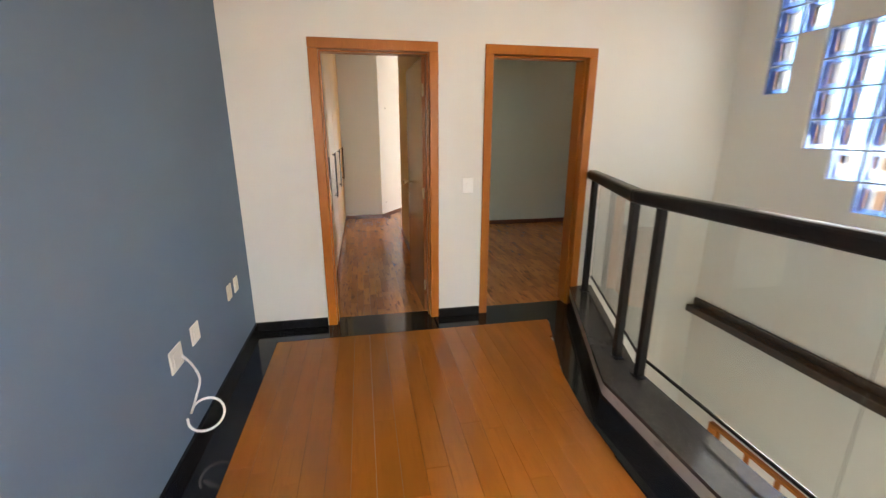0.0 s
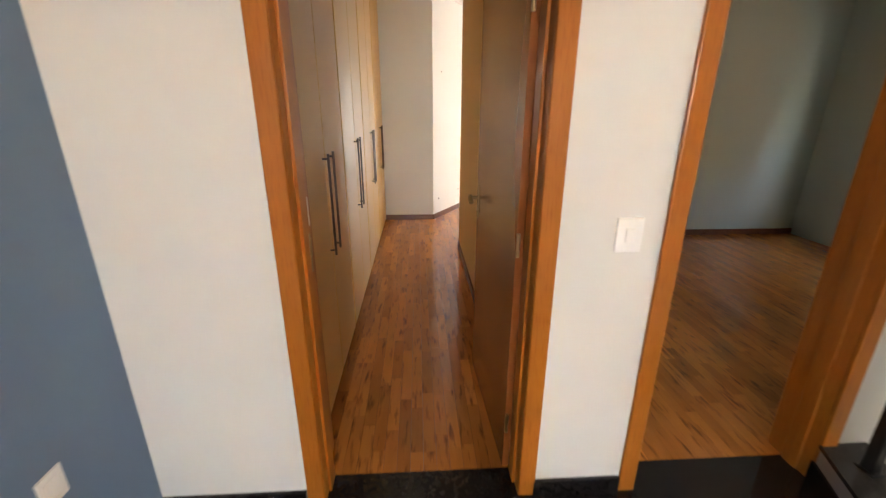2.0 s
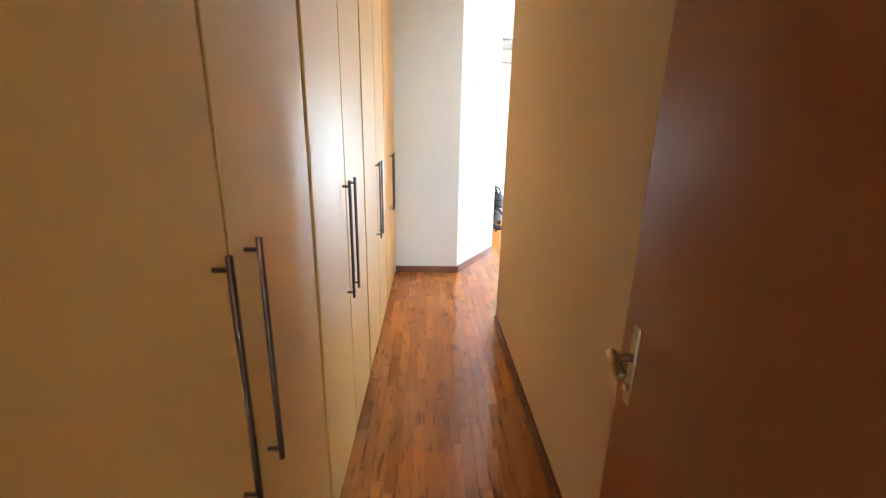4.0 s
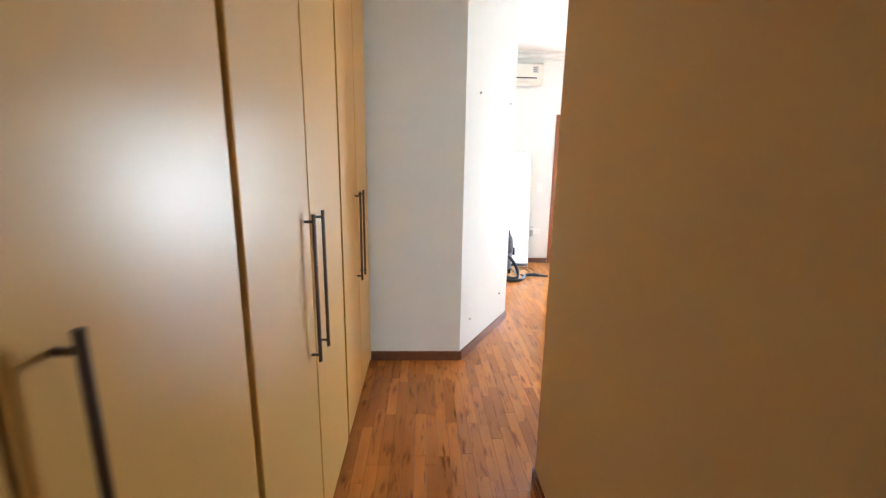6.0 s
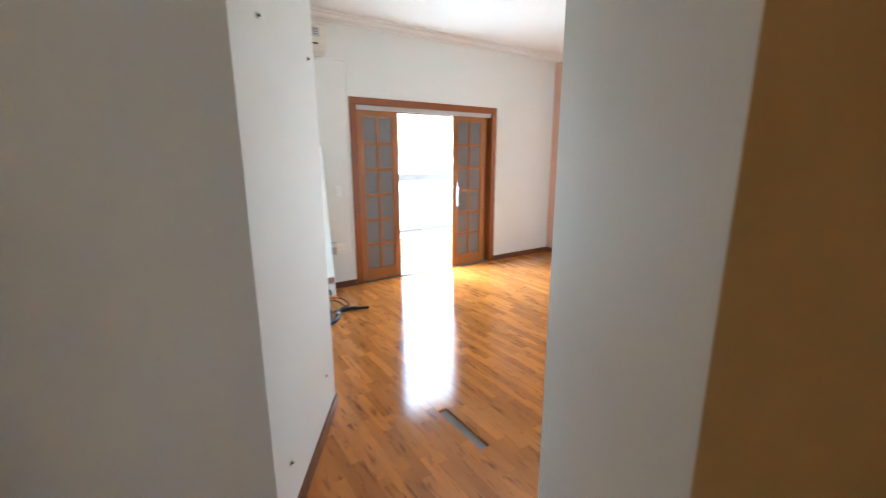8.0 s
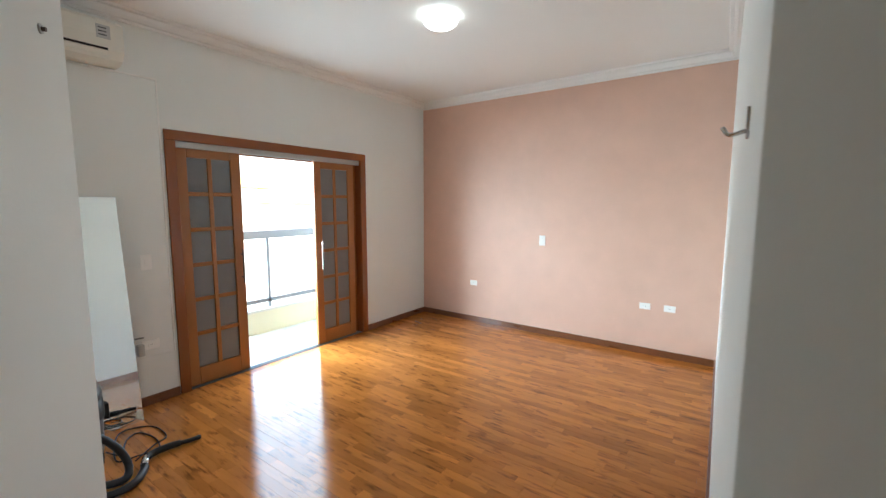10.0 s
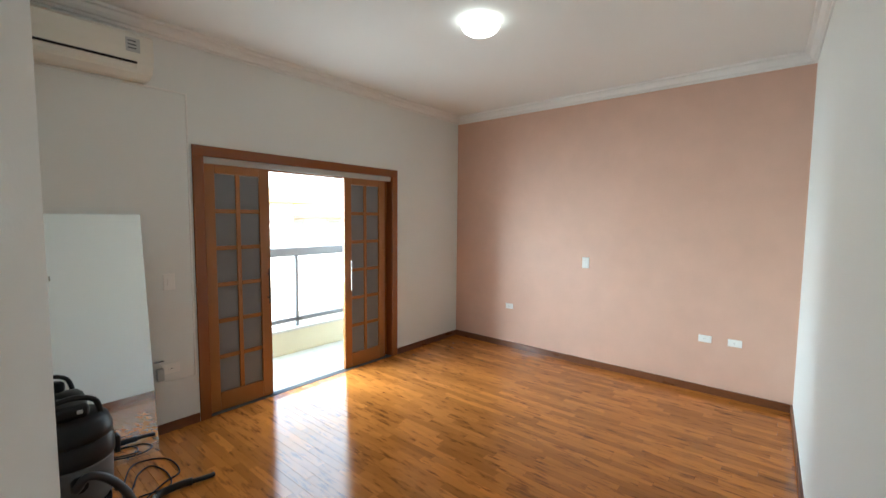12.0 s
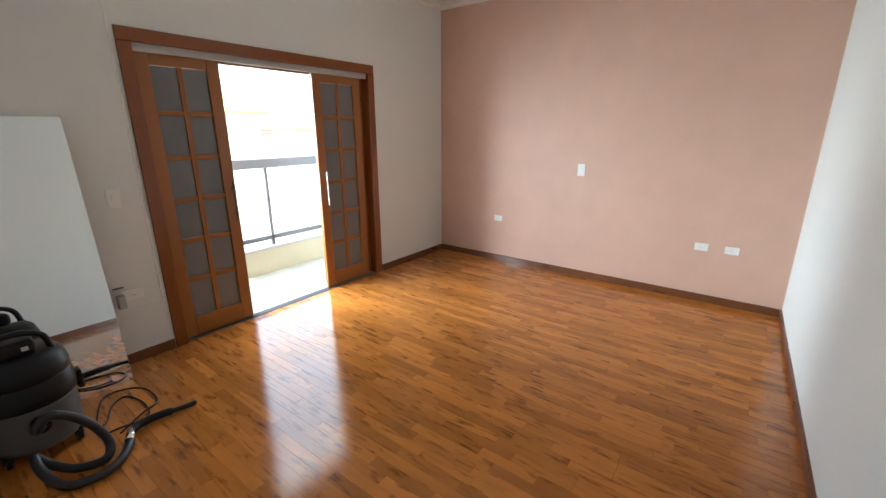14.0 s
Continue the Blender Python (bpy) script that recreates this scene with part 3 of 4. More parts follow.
# ---- wardrobe ----
def wardrobe(y0, y1):
    w = thing("wardrobe", "pale glossy wood veneer built-in wardrobe with two tall doors", "wardrobe", "wardrobe units along the corridor", at=(0.28, (y0 + y1) / 2, 0))
    h = (y1 - y0) / 2
    xf = X_WARD - 0.28
    # the divider is added so the seam between doors shows this dark colour
    for nm, b in (("side_panel", box(-0.275, xf - 0.022, -h + 0.001, -h + 0.026, 0.08, 2.62)), ("side_panel", box(-0.275, xf - 0.022, h - 0.026, h - 0.001, 0.08, 2.62)),
                  ("top_panel", box(-0.275, xf - 0.022, -h + 0.026, h - 0.026, 2.60, 2.62)), ("bottom_panel", box(-0.275, xf - 0.022, -h + 0.026, h - 0.026, 0.08, 0.1)),
                  ("divider", box(-0.26, xf - 0.022, -0.012, 0.012, 0.1, 2.60)), ("back_panel", box(-0.275, -0.26, -h + 0.026, h - 0.026, 0.1, 2.60))):
        part(nm, b, M_WARD_IN, w, "brown carcass panel, dark so that the door seams read as shade")
    part("plinth", box(-0.275, xf - 0.035, -h + 0.001, h - 0.001, 0.0, 0.08), M_BASEB, w)
    part("filler_panel", box(-0.275, xf - 0.004, -h + 0.001, h - 0.001, 2.625, CEIL - 0.002), M_WARD, w)
    for s in (-1, 1):
        a0, a1 = (-h + 0.018, -0.005) if s < 0 else (0.005, h - 0.018)
        d = part("door", box(xf - 0.02, xf, a0, a1, 0.035, 2.615, 0.002), M_WARD, w)
        y = s * 0.062
        hd = part("handle", cyl((xf + 0.03, y, 0.79), (xf + 0.03, y, 1.31), 0.0065, 12), M_STEEL, d, "slim dark bronze bar handle")
        for z in (0.815, 1.285):
            part("standoff", cyl((xf, y, z), (xf + 0.03, y, z), 0.005, 10), M_STEEL, hd)
    return w


W_Y = [0.31, 1.40, 2.445, 3.53, 4.475]
for u, v in zip(W_Y, W_Y[1:]):
    wardrobe(u, v)
structure("trim_wardrobe_end", boxes((0.0, 0.575, WALL_T + 0.017, 0.296, 0, CEIL - 0.09), bevel=0.004), M_TRIM, "orange varnished wooden end panel beside the wardrobe", "panel")
structure("trim_door_lining", box(D1[0] - J + 0.001, D1[0] - J + 0.007, 0.131, 0.292, 0, HEAD, 0.002), M_TRIM, "orange varnished lining between door frame and wardrobe", "panel")
tagged(part("trim_wardrobe_bead", cyl((0.568, 0.303, 0.0), (0.568, 0.303, CEIL - 0.1), 0.011, 12), M_WARD), "rounded pale wooden bead on the wardrobe edge", "trim", kind="structure")


# ---- wall plates ----
def wall_plate(name, at, rz, w, h, mat, label, category, kind="switch", vertical=True):
    """A cover plate on a wall; local -y faces the room."""
    p = thing(name, label, category, at=at)
    p.rotation_euler = (0, 0, radians(rz))
    part("plate", box(-w / 2, w / 2, -0.009, 0, -h / 2, h / 2, 0.003, 2), mat, p)
    if kind == "switch":
        part("rocker", box(-w * 0.17, w * 0.17, -0.014, -0.009, -h * 0.2, h * 0.2, 0.002, 2), mat, p)
    elif kind == "socket":
        part("socket_insert", box(-0.02, 0.02, -0.0115, -0.009, -0.013, 0.013, 0.003, 2), mat, p)
        for dx in (-0.009, 0, 0.009):
            part("pin_hole", cyl((dx, -0.0122, 0), (dx, -0.011, 0), 0.0022, 8), M_BLACK, p)
    else:
        part("cap", box(-w * 0.3, w * 0.3, -0.011, -0.009, -h * 0.3, h * 0.3, 0.002, 2), mat, p)
    return p


wall_plate("light_switch", (1.725, 0, 1.125), 0, 0.09, 0.12, M_WPLATE, "white plastic light switch plate on the cream wall", "light switch")
wall_plate("blank_plate", (0, -0.36, 0.53), 90, 0.08, 0.10, M_PLATE, "cream blank cover plate on the blue wall", "wall plate", "blank")
wall_plate("blank_plate", (0, -0.51, 0.53), 90, 0.08, 0.10, M_PLATE, "cream blank cover plate on the blue wall", "wall plate", "blank")
wall_plate("blank_plate", (0, -1.10, 0.53), 90, 0.10, 0.10, M_PLATE, "cream blank cover plate on the blue wall", "wall plate", "blank")
wall_plate("cable_outlet", (0, -1.335, 0.52), 90, 0.125, 0.11, M_PLATE, "cream cable outlet plate with a white cord", "cable outlet", "blank")
wall_plate("light_switch", (0.6095, 0.205, 1.16), 90, 0.07, 0.11, M_PLATE, "cream double switch plate on the door lining", "light switch")
wall_plate("light_switch", (2.64, Y_FD - 0.005, 1.125), 0, 0.075, 0.12, M_WPLATE, "white light switch beside the balcony door", "light switch")
wall_plate("power_socket", (2.63, Y_FD - 0.005, 0.48), 0, 0.12, 0.075, M_WPLATE, "white power socket low on the wall", "power socket", "socket")
wall_plate("power_socket", (X_PINK, 6.752, 0.522), -90, 0.105, 0.066, M_WPLATE, "white power socket on the pink wall", "power socket", "socket")
wall_plate("light_switch", (X_PINK, 5.806, 1.138), -90, 0.075, 0.12, M_WPLATE, "white light switch on the pink wall", "light switch")
wall_plate("power_socket", (X_PINK, 4.66, 0.513), -90, 0.105, 0.066, M_WPLATE, "white power socket on the pink wall", "power socket", "socket")
wall_plate("power_socket", (X_PINK, 4.43, 0.513), -90, 0.105, 0.066, M_WPLATE, "white power socket on the pink wall", "power socket", "socket")

# ---- balustrade in the hall ----
H_CURB, H_RAIL = 0.19, 1.195
curb_in = [(2.70, -0.002), (2.17, -1.42), (2.18, -2.2), (2.36, -5.0)]
curb_out = [(2.90, -0.002), (2.422, -1.36), (2.412, -2.2), (2.64, -5.0)]
structure("trim_curb", prism(curb_in + curb_out[::-1], -0.25, H_CURB - 0.02), M_CURBSIDE, "pale grey kerb under the balustrade", "kerb")
structure("trim_curb_cap", prism([(x - 0.004, y) for x, y in curb_in] + [(x + 0.004, y) for x, y in curb_out[::-1]], H_CURB - 0.02, H_CURB), M_CURB, "polished dark grey granite slab on the kerb", "cap")
for p, q in zip(curb_in, curb_in[1:]):
    skirting("baseboard", p, q, 0.10, 0.012, M_GRANITE, GB, -1)
glass_line = [(2.885, -0.03), (2.43, -1.345), (2.41, -2.4), (2.62, -4.98)]
bal = thing("balustrade", "black steel balustrade with clear glass panels on a granite kerb", "balustrade", at=(2.4, -1.24, H_CURB))
bo = Matrix.Translation((-2.4, -1.24 * -1, -H_CURB))
rail_line = [(2.80, -0.03), (2.375, -1.235), (2.62, -4.98)]


def rail_piece(name, p, q, z, r, parent, mat):
    bm = bmesh.new()
    d = Vector((q[0] - p[0], q[1] - p[1], 0))
    m = bo @ Matrix.Translation(((p[0] + q[0]) / 2, (p[1] + q[1]) / 2, z)) @ d.to_track_quat("X", "Z").to_matrix().to_4x4()
    L = d.length / 2
    add_box(bm, -L - r[0] * 0.3, L + r[0] * 0.3, -r[0], r[0], -r[1], r[1], min(r) * 0.55, 3, m)
    return part(name, bm, mat, parent)


for p, q in zip(rail_line, rail_line[1:]):
    rail_piece("handrail", p, q, H_RAIL, (0.040, 0.038), bal, M_RAIL)
for p, q in zip(glass_line, glass_line[1:]):
    rail_piece("bottom_rail", p, q, H_CURB + 0.09, (0.008, 0.008), bal, M_RAIL)
    g = strip_prism(p, q, H_CURB + 0.098, H_RAIL - 0.03, 0.008)
    bmesh.ops.transform(g, matrix=bo, verts=g.verts)
    gp = part("glass_panel", g, M_GLASS, bal, "clear glass infill panel")
    gp.visible_shadow = False
posts = [(2.765, -0.14), (2.39, -1.20), (2.388, -1.42), (2.42, -2.7), (2.51, -3.9), (2.58, -4.9)]
for x, y in posts:
    po = part("post", box(x - 0.022, x + 0.022, y - 0.022, y + 0.022, H_CURB + 0.006, H_RAIL - 0.02, 0.006, 2, m=bo), M_RAIL, bal)
    part("base_flange", box(x - 0.028, x + 0.028, y - 0.035, y + 0.035, H_CURB, H_CURB + 0.006, 0.002, m=bo), M_RAIL, po)
structure("trim_stair_ledge", boxes((X_STAIR - 0.11, X_STAIR, -5.0, -0.02, -0.14, -0.075), (X_STAIR - 0.03, X_STAIR, -5.0, -0.02, -0.075, -0.01), bevel=0.005), M_CURB, "dark grey granite ledge along the stairwell wall", "ledge")

# lower stairwell window, seen under the glass panels
lw = thing("window_1", "brown wooden lattice window low in the stairwell", "window", kind="structure", at=(X_STAIR, -1.4, -1.66))
part("window_frame", boxes((-0.05, 0.0, -0.98, 0.95, 0.53, 0.56), (-0.05, 0.0, -0.98, 0.95, -0.6, -0.5), (-0.05, 0.0, 0.85, 0.95, -0.5, 0.53), (-0.05, 0.0, -0.98, -0.88, -0.5, 0.53), bevel=0.004), M_TRIM, lw)
for k in range(1, 6):
    part("mullion", box(-0.04, 0.0, 0.83 - k * 0.28 - 0.02, 0.83 - k * 0.28 + 0.02, -0.5, 0.53, 0.003), M_TRIM, lw)
for k in range(1, 4):
    part("glazing_bar", box(-0.036, 0.0, -0.86, 0.83, -0.5 + k * 0.25 - 0.015, -0.5 + k * 0.25 + 0.015, 0.003), M_TRIM, lw)
for k in range(6):
    part("pane", box(-0.02, -0.006, 0.83 - (k + 1) * 0.28 + 0.02, 0.83 - k * 0.28 - 0.02, -0.5, 0.53), M_WPLATE, lw, "white opaque pane")

# glass blocks in their openings
blk_mesh = None
for j in range(GRID_NZ):
    for i in range(GRID_NY):
        if not block_open(i, j):
            continue
        y, z = GRID_Y0 - (i + 0.5) * BLK, GRID_Z0 + (j + 0.5) * BLK
        if blk_mesh is None:
            ob = part("glass_block", boxes((-0.045, 0.045, -0.0945, -0.066, -0.0945, 0.0945), (-0.045, 0.045, 0.066, 0.0945, -0.0945, 0.0945), (-0.045, 0.045, -0.066, 0.066, -0.0945, -0.066), (-0.045, 0.045, -0.066, 0.066, 0.066, 0.0945), bevel=0.005), M_BLOCK, stair_wall, "blue tinted glass block")
            blk_mesh = ob.data
            face = part("inner_face", box(-0.012, 0.012, -0.0655, 0.0655, -0.0655, 0.0655, 0.002), M_BLOCKFACE, ob)
            face_mesh = face.data
        else:
            ob = new("glass_block", blk_mesh)
            ob.parent = stair_wall
            face = new("inner_face", face_mesh)
            face.parent = ob
        ob.location = (X_STAIR + 0.06, y, z)
bm = bmesh.new()
for j in range(GRID_NZ):
    for i in range(GRID_NY):
        if block_open(i, j):
            y, z = GRID_Y0 - i * BLK, GRID_Z0 + j * BLK
            add_box(bm, X_STAIR + 0.012, X_STAIR + 0.11, y - BLK, y, z, z + 0.005)
            add_box(bm, X_STAIR + 0.012, X_STAIR + 0.11, y - BLK, y, z + BLK - 0.005, z + BLK)
            add_box(bm, X_STAIR + 0.012, X_STAIR + 0.11, y - 0.005, y, z + 0.005, z + BLK - 0.005)
            add_box(bm, X_STAIR + 0.012, X_STAIR + 0.11, y - BLK, y - BLK + 0.005, z + 0.005, z + BLK - 0.005)
part("mortar", bm, M_MORTAR, stair_wall, "pale mortar joints round the glass blocks")

# cord hanging from the outlet
lc, lu = Vector((0.082, -1.285, 0.185)), Vector((0.93, 0.37, 0))
loop = [lc + lu * 0.075 * math.cos(radians(q)) + Vector((0, -0.004 * k, 0.082 * math.sin(radians(q)))) for k, q in enumerate(range(165, -225, -30))]
tagged(part("cable", tube(smooth_line([(0.012, -1.295, 0.51), (0.03, -1.25, 0.43), (0.045, -1.235, 0.34), (0.03, -1.27, 0.265)] + loop, 8), 0.006, 8), M_CORD_W, smooth=True),
       "coiled white cord hanging from the outlet on the blue wall", "cable")

# ---- bedroom things ----
tagged(part("wall_board", box(1.76, 2.79, Y_FD - 0.006, Y_FD, 0.38, 2.50, 0.002), M_WHITE), "thin white painted board fixed flat on the wall", "wall panel", kind="structure")
tagged(part("trim_cable_cover", boxes((2.79, 2.803, Y_FD - 0.011, Y_FD, 0.38, 2.513), (1.76, 2.79, Y_FD - 0.011, Y_FD, 2.50, 2.513), bevel=0.002), M_WPLATE), "slim white plastic strip round the wall board", "trim", kind="structure")
for sx, sy, sz in ((0.235, 0, 1.968), (0.87, 0, 1.968), (0.16, 0, 0.275), (0.80, 0, 0.305)):
    d = Vector((COL_R[0] - COL_C[0], COL_R[1] - COL_C[1], 0))
    p = Vector((*COL_C, sz)) + d * sx
    nrm = Vector((d.y, -d.x, 0)).normalized()
    s = thing("wall_plug", "small grey screw plug in the white wall", "screw", "screw plugs in the slanting wall", at=p)
    part("sleeve", cyl((0, 0, 0), nrm * 0.004, 0.011, 12), M_GREYL, s)
    part("screw", cyl(nrm * 0.004, nrm * 0.012, 0.005, 10), M_STEEL, s)

# leaning mirror
mir = thing("mirror", "tall frameless mirror leaning against the white wall", "mirror", at=(2.15, 7.36, 0.0))
lean = pose(0, 0, 0, -7.2, 0, 0)
part("glass_sheet", box(-0.325, 0.325, 0.0, 0.005, 0.0, 1.63, 0.001, m=lean), M_MEDGE, mir, "greenish glass edge and back")
part("mirror_face", box(-0.324, 0.324, -0.0012, 0.0, 0.001, 1.629, m=lean), M_MIRROR, mir, "silvered reflecting face")

# split air conditioner over the mirror
ac = thing("air_conditioner", "ivory wall-mounted split air conditioner with a dark outlet slot", "air conditioner", at=(2.145, Y_FD, 2.65))
bm = bmesh.new()
prof = [(-0.006, 0.135), (-0.17, 0.135), (-0.205, 0.11), (-0.213, 0.02), (-0.205, -0.06), (-0.17, -0.115), (-0.10, -0.135), (-0.006, -0.135)]
va = [bm.verts.new((-0.335, y, z)) for y, z in prof]
vb = [bm.verts.new((0.335, y, z)) for y, z in prof]
bm.faces.new(va)
bm.faces.new(vb[::-1])
for i in range(len(prof)):
    bm.faces.new((va[i], va[(i + 1) % 8], vb[(i + 1) % 8], vb[i]))
part("body", bm, M_ACW, ac)
for x0, x1 in ((-0.40, -0.336), (0.336, 0.40)):
    bm = bmesh.new()
    va = [bm.verts.new((x0, y * 0.985, z * 0.985)) for y, z in prof]
    vb = [bm.verts.new((x1, y * 0.985, z * 0.985)) for y, z in prof]
    bm.faces.new(va)
    bm.faces.new(vb[::-1])
    for i in range(len(prof)):
        bm.faces.new((va[i], va[(i + 1) % 8], vb[(i + 1) % 8], vb[i]))
    part("end_cap", bm, M_ACW, ac)
label_plate = part("label_plate", box(0.25, 0.325, -0.2155, -0.2115, 0.0, 0.085, 0.001), M_GREYL, ac, "pale grey display panel")
for k in range(3):
    part("print_bar", box(0.26, 0.305, -0.2162, -0.2152, 0.018 + k * 0.022, 0.026 + k * 0.022), M_GREY, label_plate)
part("outlet_slot", box(-0.33, 0.31, -0.2075, -0.15, -0.066, -0.052, 0.002), M_BLACK, ac, "dark air outlet slot")
part("flap", box(-0.33, 0.31, -0.197, -0.192, -0.10, -0.068, 0.002, m=None), M_ACW, ac)

# ceiling lamp, lit
cl = thing("ceiling_light", "round opal glass ceiling lamp, switched on", "ceiling lamp", at=(4.01, 5.80, CEIL))
part("base", lathe([(0.08, 0.0), (0.088, -0.004), (0.088, -0.016), (0.08, -0.02)]), M_WPLATE, cl, smooth=True)
part("shade", lathe([(0.08, -0.018), (0.12, -0.022), (0.13, -0.036), (0.12, -0.058), (0.095, -0.076), (0.05, -0.088), (0.004, -0.091)]), M_LAMPGLASS, cl, "glowing opal glass bowl", smooth=True)

# hook on the right-hand wall
hk = thing("wall_hook", "small metal curtain hook on the white wall", "hook", at=(2.40, 3.912, 1.73))
part("hook_plate", box(-0.008, 0.008, -0.002, 0.004, -0.03, 0.03, 0.002), M_NICKEL, hk)
part("hook_arm", tube(smooth_line([(0, 0.004, -0.015), (0, 0.03, -0.02), (0, 0.042, -0.005)], 6), 0.004, 8), M_NICKEL, hk, smooth=True)

# vacuum cleaner
vac = thing("vacuum_cleaner", "black and grey drum vacuum cleaner with a ribbed hose", "vacuum cleaner", at=(1.985, 7.06, 0))
VS = 0.93
part("drum", lathe([(r_ * VS, z_) for r_, z_ in [(0.165, 0.055), (0.185, 0.065), (0.19, 0.10), (0.196, 0.27), (0.198, 0.285), (0.19, 0.29)]]), M_GREY, vac, "dark grey plastic drum", smooth=True)
part("band", lathe([(r_ * VS, z_) for r_, z_ in [(0.192, 0.285), (0.205, 0.292), (0.207, 0.33), (0.20, 0.40), (0.192, 0.41)]]), M_BLACK, vac, smooth=True)
part("lid", lathe([(r_ * VS, z_) for r_, z_ in [(0.192, 0.405), (0.20, 0.412), (0.198, 0.45), (0.18, 0.50), (0.15, 0.525), (0.02, 0.535)]]), M_BLACK, vac, "black motor housing", smooth=True)
part("switch_head", box(-0.075, 0.075, -0.10, 0.10, 0.525, 0.60, 0.025, 3), M_BLACK, vac)
part("carry_handle", tube(smooth_line([(-0.12, -0.05, 0.50), (-0.10, -0.06, 0.60), (0.0, -0.065, 0.635), (0.10, -0.06, 0.60), (0.13, -0.05, 0.50)], 8), 0.014, 10), M_BLACK, vac, smooth=True)
part("rocker", box(0.02, 0.045, -0.102, -0.098, 0.555, 0.575, 0.001), M_GREYL, vac)
for k, an in enumerate((35, 145, 215, 325)):
    c, s = math.cos(radians(an)), math.sin(radians(an))
    ft = part("caster", cyl((0.16 * c - 0.012, 0.16 * s, 0.03), (0.16 * c + 0.012, 0.16 * s, 0.03), 0.03, 16), M_BLACK, vac)
    part("caster_fork", box(0.16 * c - 0.018, 0.16 * c + 0.018, 0.16 * s - 0.018, 0.16 * s + 0.018, 0.028, 0.075, 0.004), M_BLACK, ft)
for s in (-1, 1):
    part("clip", box(0.20 * s - 0.012, 0.20 * s + 0.012, -0.03, 0.03, 0.24, 0.34, 0.005, 2), M_BLACK, vac)
part("hose_inlet", cyl((0.0, -0.17, 0.22), (0.0, -0.225, 0.215), 0.034, 20), M_BLACK, vac)
ho = Vector((1.985, 7.06, 0))
hose_pts = [Vector(p) - ho for p in ((1.985, 6.85, 0.215), (1.96, 6.76, 0.25), (2.00, 6.72, 0.315), (2.07, 6.72, 0.275), (2.14, 6.71, 0.18), (2.175, 6.69, 0.075), (2.14, 6.64, 0.03), (2.04, 6.68, 0.027),
                                    (1.97, 6.78, 0.045), (1.93, 6.80, 0.10), (1.935, 6.72, 0.06), (1.98, 6.60, 0.026), (2.08, 6.545, 0.026), (2.17, 6.57, 0.026), (2.235, 6.65, 0.027), (2.255, 6.70, 0.028))]
part("hose", tube(smooth_line(hose_pts, 16), 0.019, 12, 0.13), M_HOSE, vac, "ribbed black flexible hose", smooth=True)
part("chrome_cuff", tube([Vector(p) - ho for p in ((2.25, 6.69, 0.028), (2.285, 6.765, 0.03))], 0.022, 16), M_CHROME, vac, "bright chrome cuff", smooth=True)
part("wand", tube(smooth_line([Vector(p) - ho for p in ((2.283, 6.76, 0.03), (2.33, 6.79, 0.03), (2.42, 6.79, 0.03), (2.48, 6.78, 0.026))], 6), 0.021, 12), M_BLACK, vac, smooth=True)
part("crevice_nozzle", tube(smooth_line([Vector(p) - ho for p in ((2.475, 6.78, 0.026), (2.55, 6.77, 0.02), (2.60, 6.775, 0.014))], 6), 0.014, 10), M_BLACK, vac, smooth=True)
cpts = [(2.15, 7.0, 0.05), (2.22, 6.98, 0.006), (2.30, 7.14, 0.006), (2.38, 7.18, 0.006), (2.42, 7.03, 0.006), (2.39, 6.87, 0.006), (2.27, 6.88, 0.006), (2.18, 6.93, 0.006), (2.28, 7.24, 0.012),
        (2.40, 7.27, 0.006), (2.48, 7.17, 0.006), (2.475, 6.98, 0.006), (2.38, 6.92, 0.010), (2.25, 6.83, 0.006)]
part("power_cord", tube(smooth_line([Vector(p) - ho for p in cpts], 10), 0.0045, 8), M_BLACK, vac, "thin black power cord in loose loops", smooth=True)
plug = thing("plug_adapter", "grey plug with a short lead in the wall socket", "plug", at=(2.555, Y_FD - 0.006, 0.47))
part("body", box(-0.022, 0.022, -0.045, 0.0, -0.06, 0.03, 0.006, 2), M_GREYL, plug)
part("pin_guard", box(-0.03, 0.03, -0.02, 0.0, 0.075, 0.08, 0.001), M_GREY, plug)

# ---- balcony and outside ----
structure("floor_balcony", box(1.6, 6.4, Y_FD + 0.2, 8.92, -0.25, -0.028), M_OUTW, "pale concrete balcony slab", "floor")
bslab = bpy.data.objects["floor_balcony"]
tm = None
for i in range(12):
    for j in range(2):
        x0, y0 = 1.6 + i * 0.4, Y_FD + 0.2 + j * 0.4
        if tm is None:
            ob = part("tile", box(0.002, 0.398, 0.002, 0.398, -0.026, -0.016, 0.0015), M_TILE, bslab)
            tm = ob.data
        else:
            ob = new("tile", tm)
            ob.parent = bslab
        ob.location = (x0, y0, 0)
# slab above the view, added to keep sky light off parapet and railing
structure("balcony_shade_slab", box(1.6, 6.4, Y_FD + 0.2, 9.0, 2.95, 3.10), M_HOUSE, "unseen white slab added to shade the balcony", "ceiling")
structure("wall_parapet", box(1.6, 6.4, 8.64, 8.80, -0.028, 0.245, 0.006), M_OUTW, "low cream rendered parapet of the balcony", "parapet")
structure("trim_parapet_cap", box(1.6, 6.4, 8.62, 8.82, 0.246, 0.275, 0.004), M_TILE, "pale stone cap on the parapet", "cap")
br = thing("balcony_railing", "grey aluminium balcony railing with glass panels on the parapet", "railing", at=(4.0, 8.72, 0.275))
part("top_rail", box(-2.4, 2.4, -0.04, 0.04, 0.865, 0.965, 0.012, 2), M_ALU, br)
part("lower_rail", box(-2.4, 2.4, -0.02, 0.02, 0.06, 0.11, 0.004), M_ALU, br)
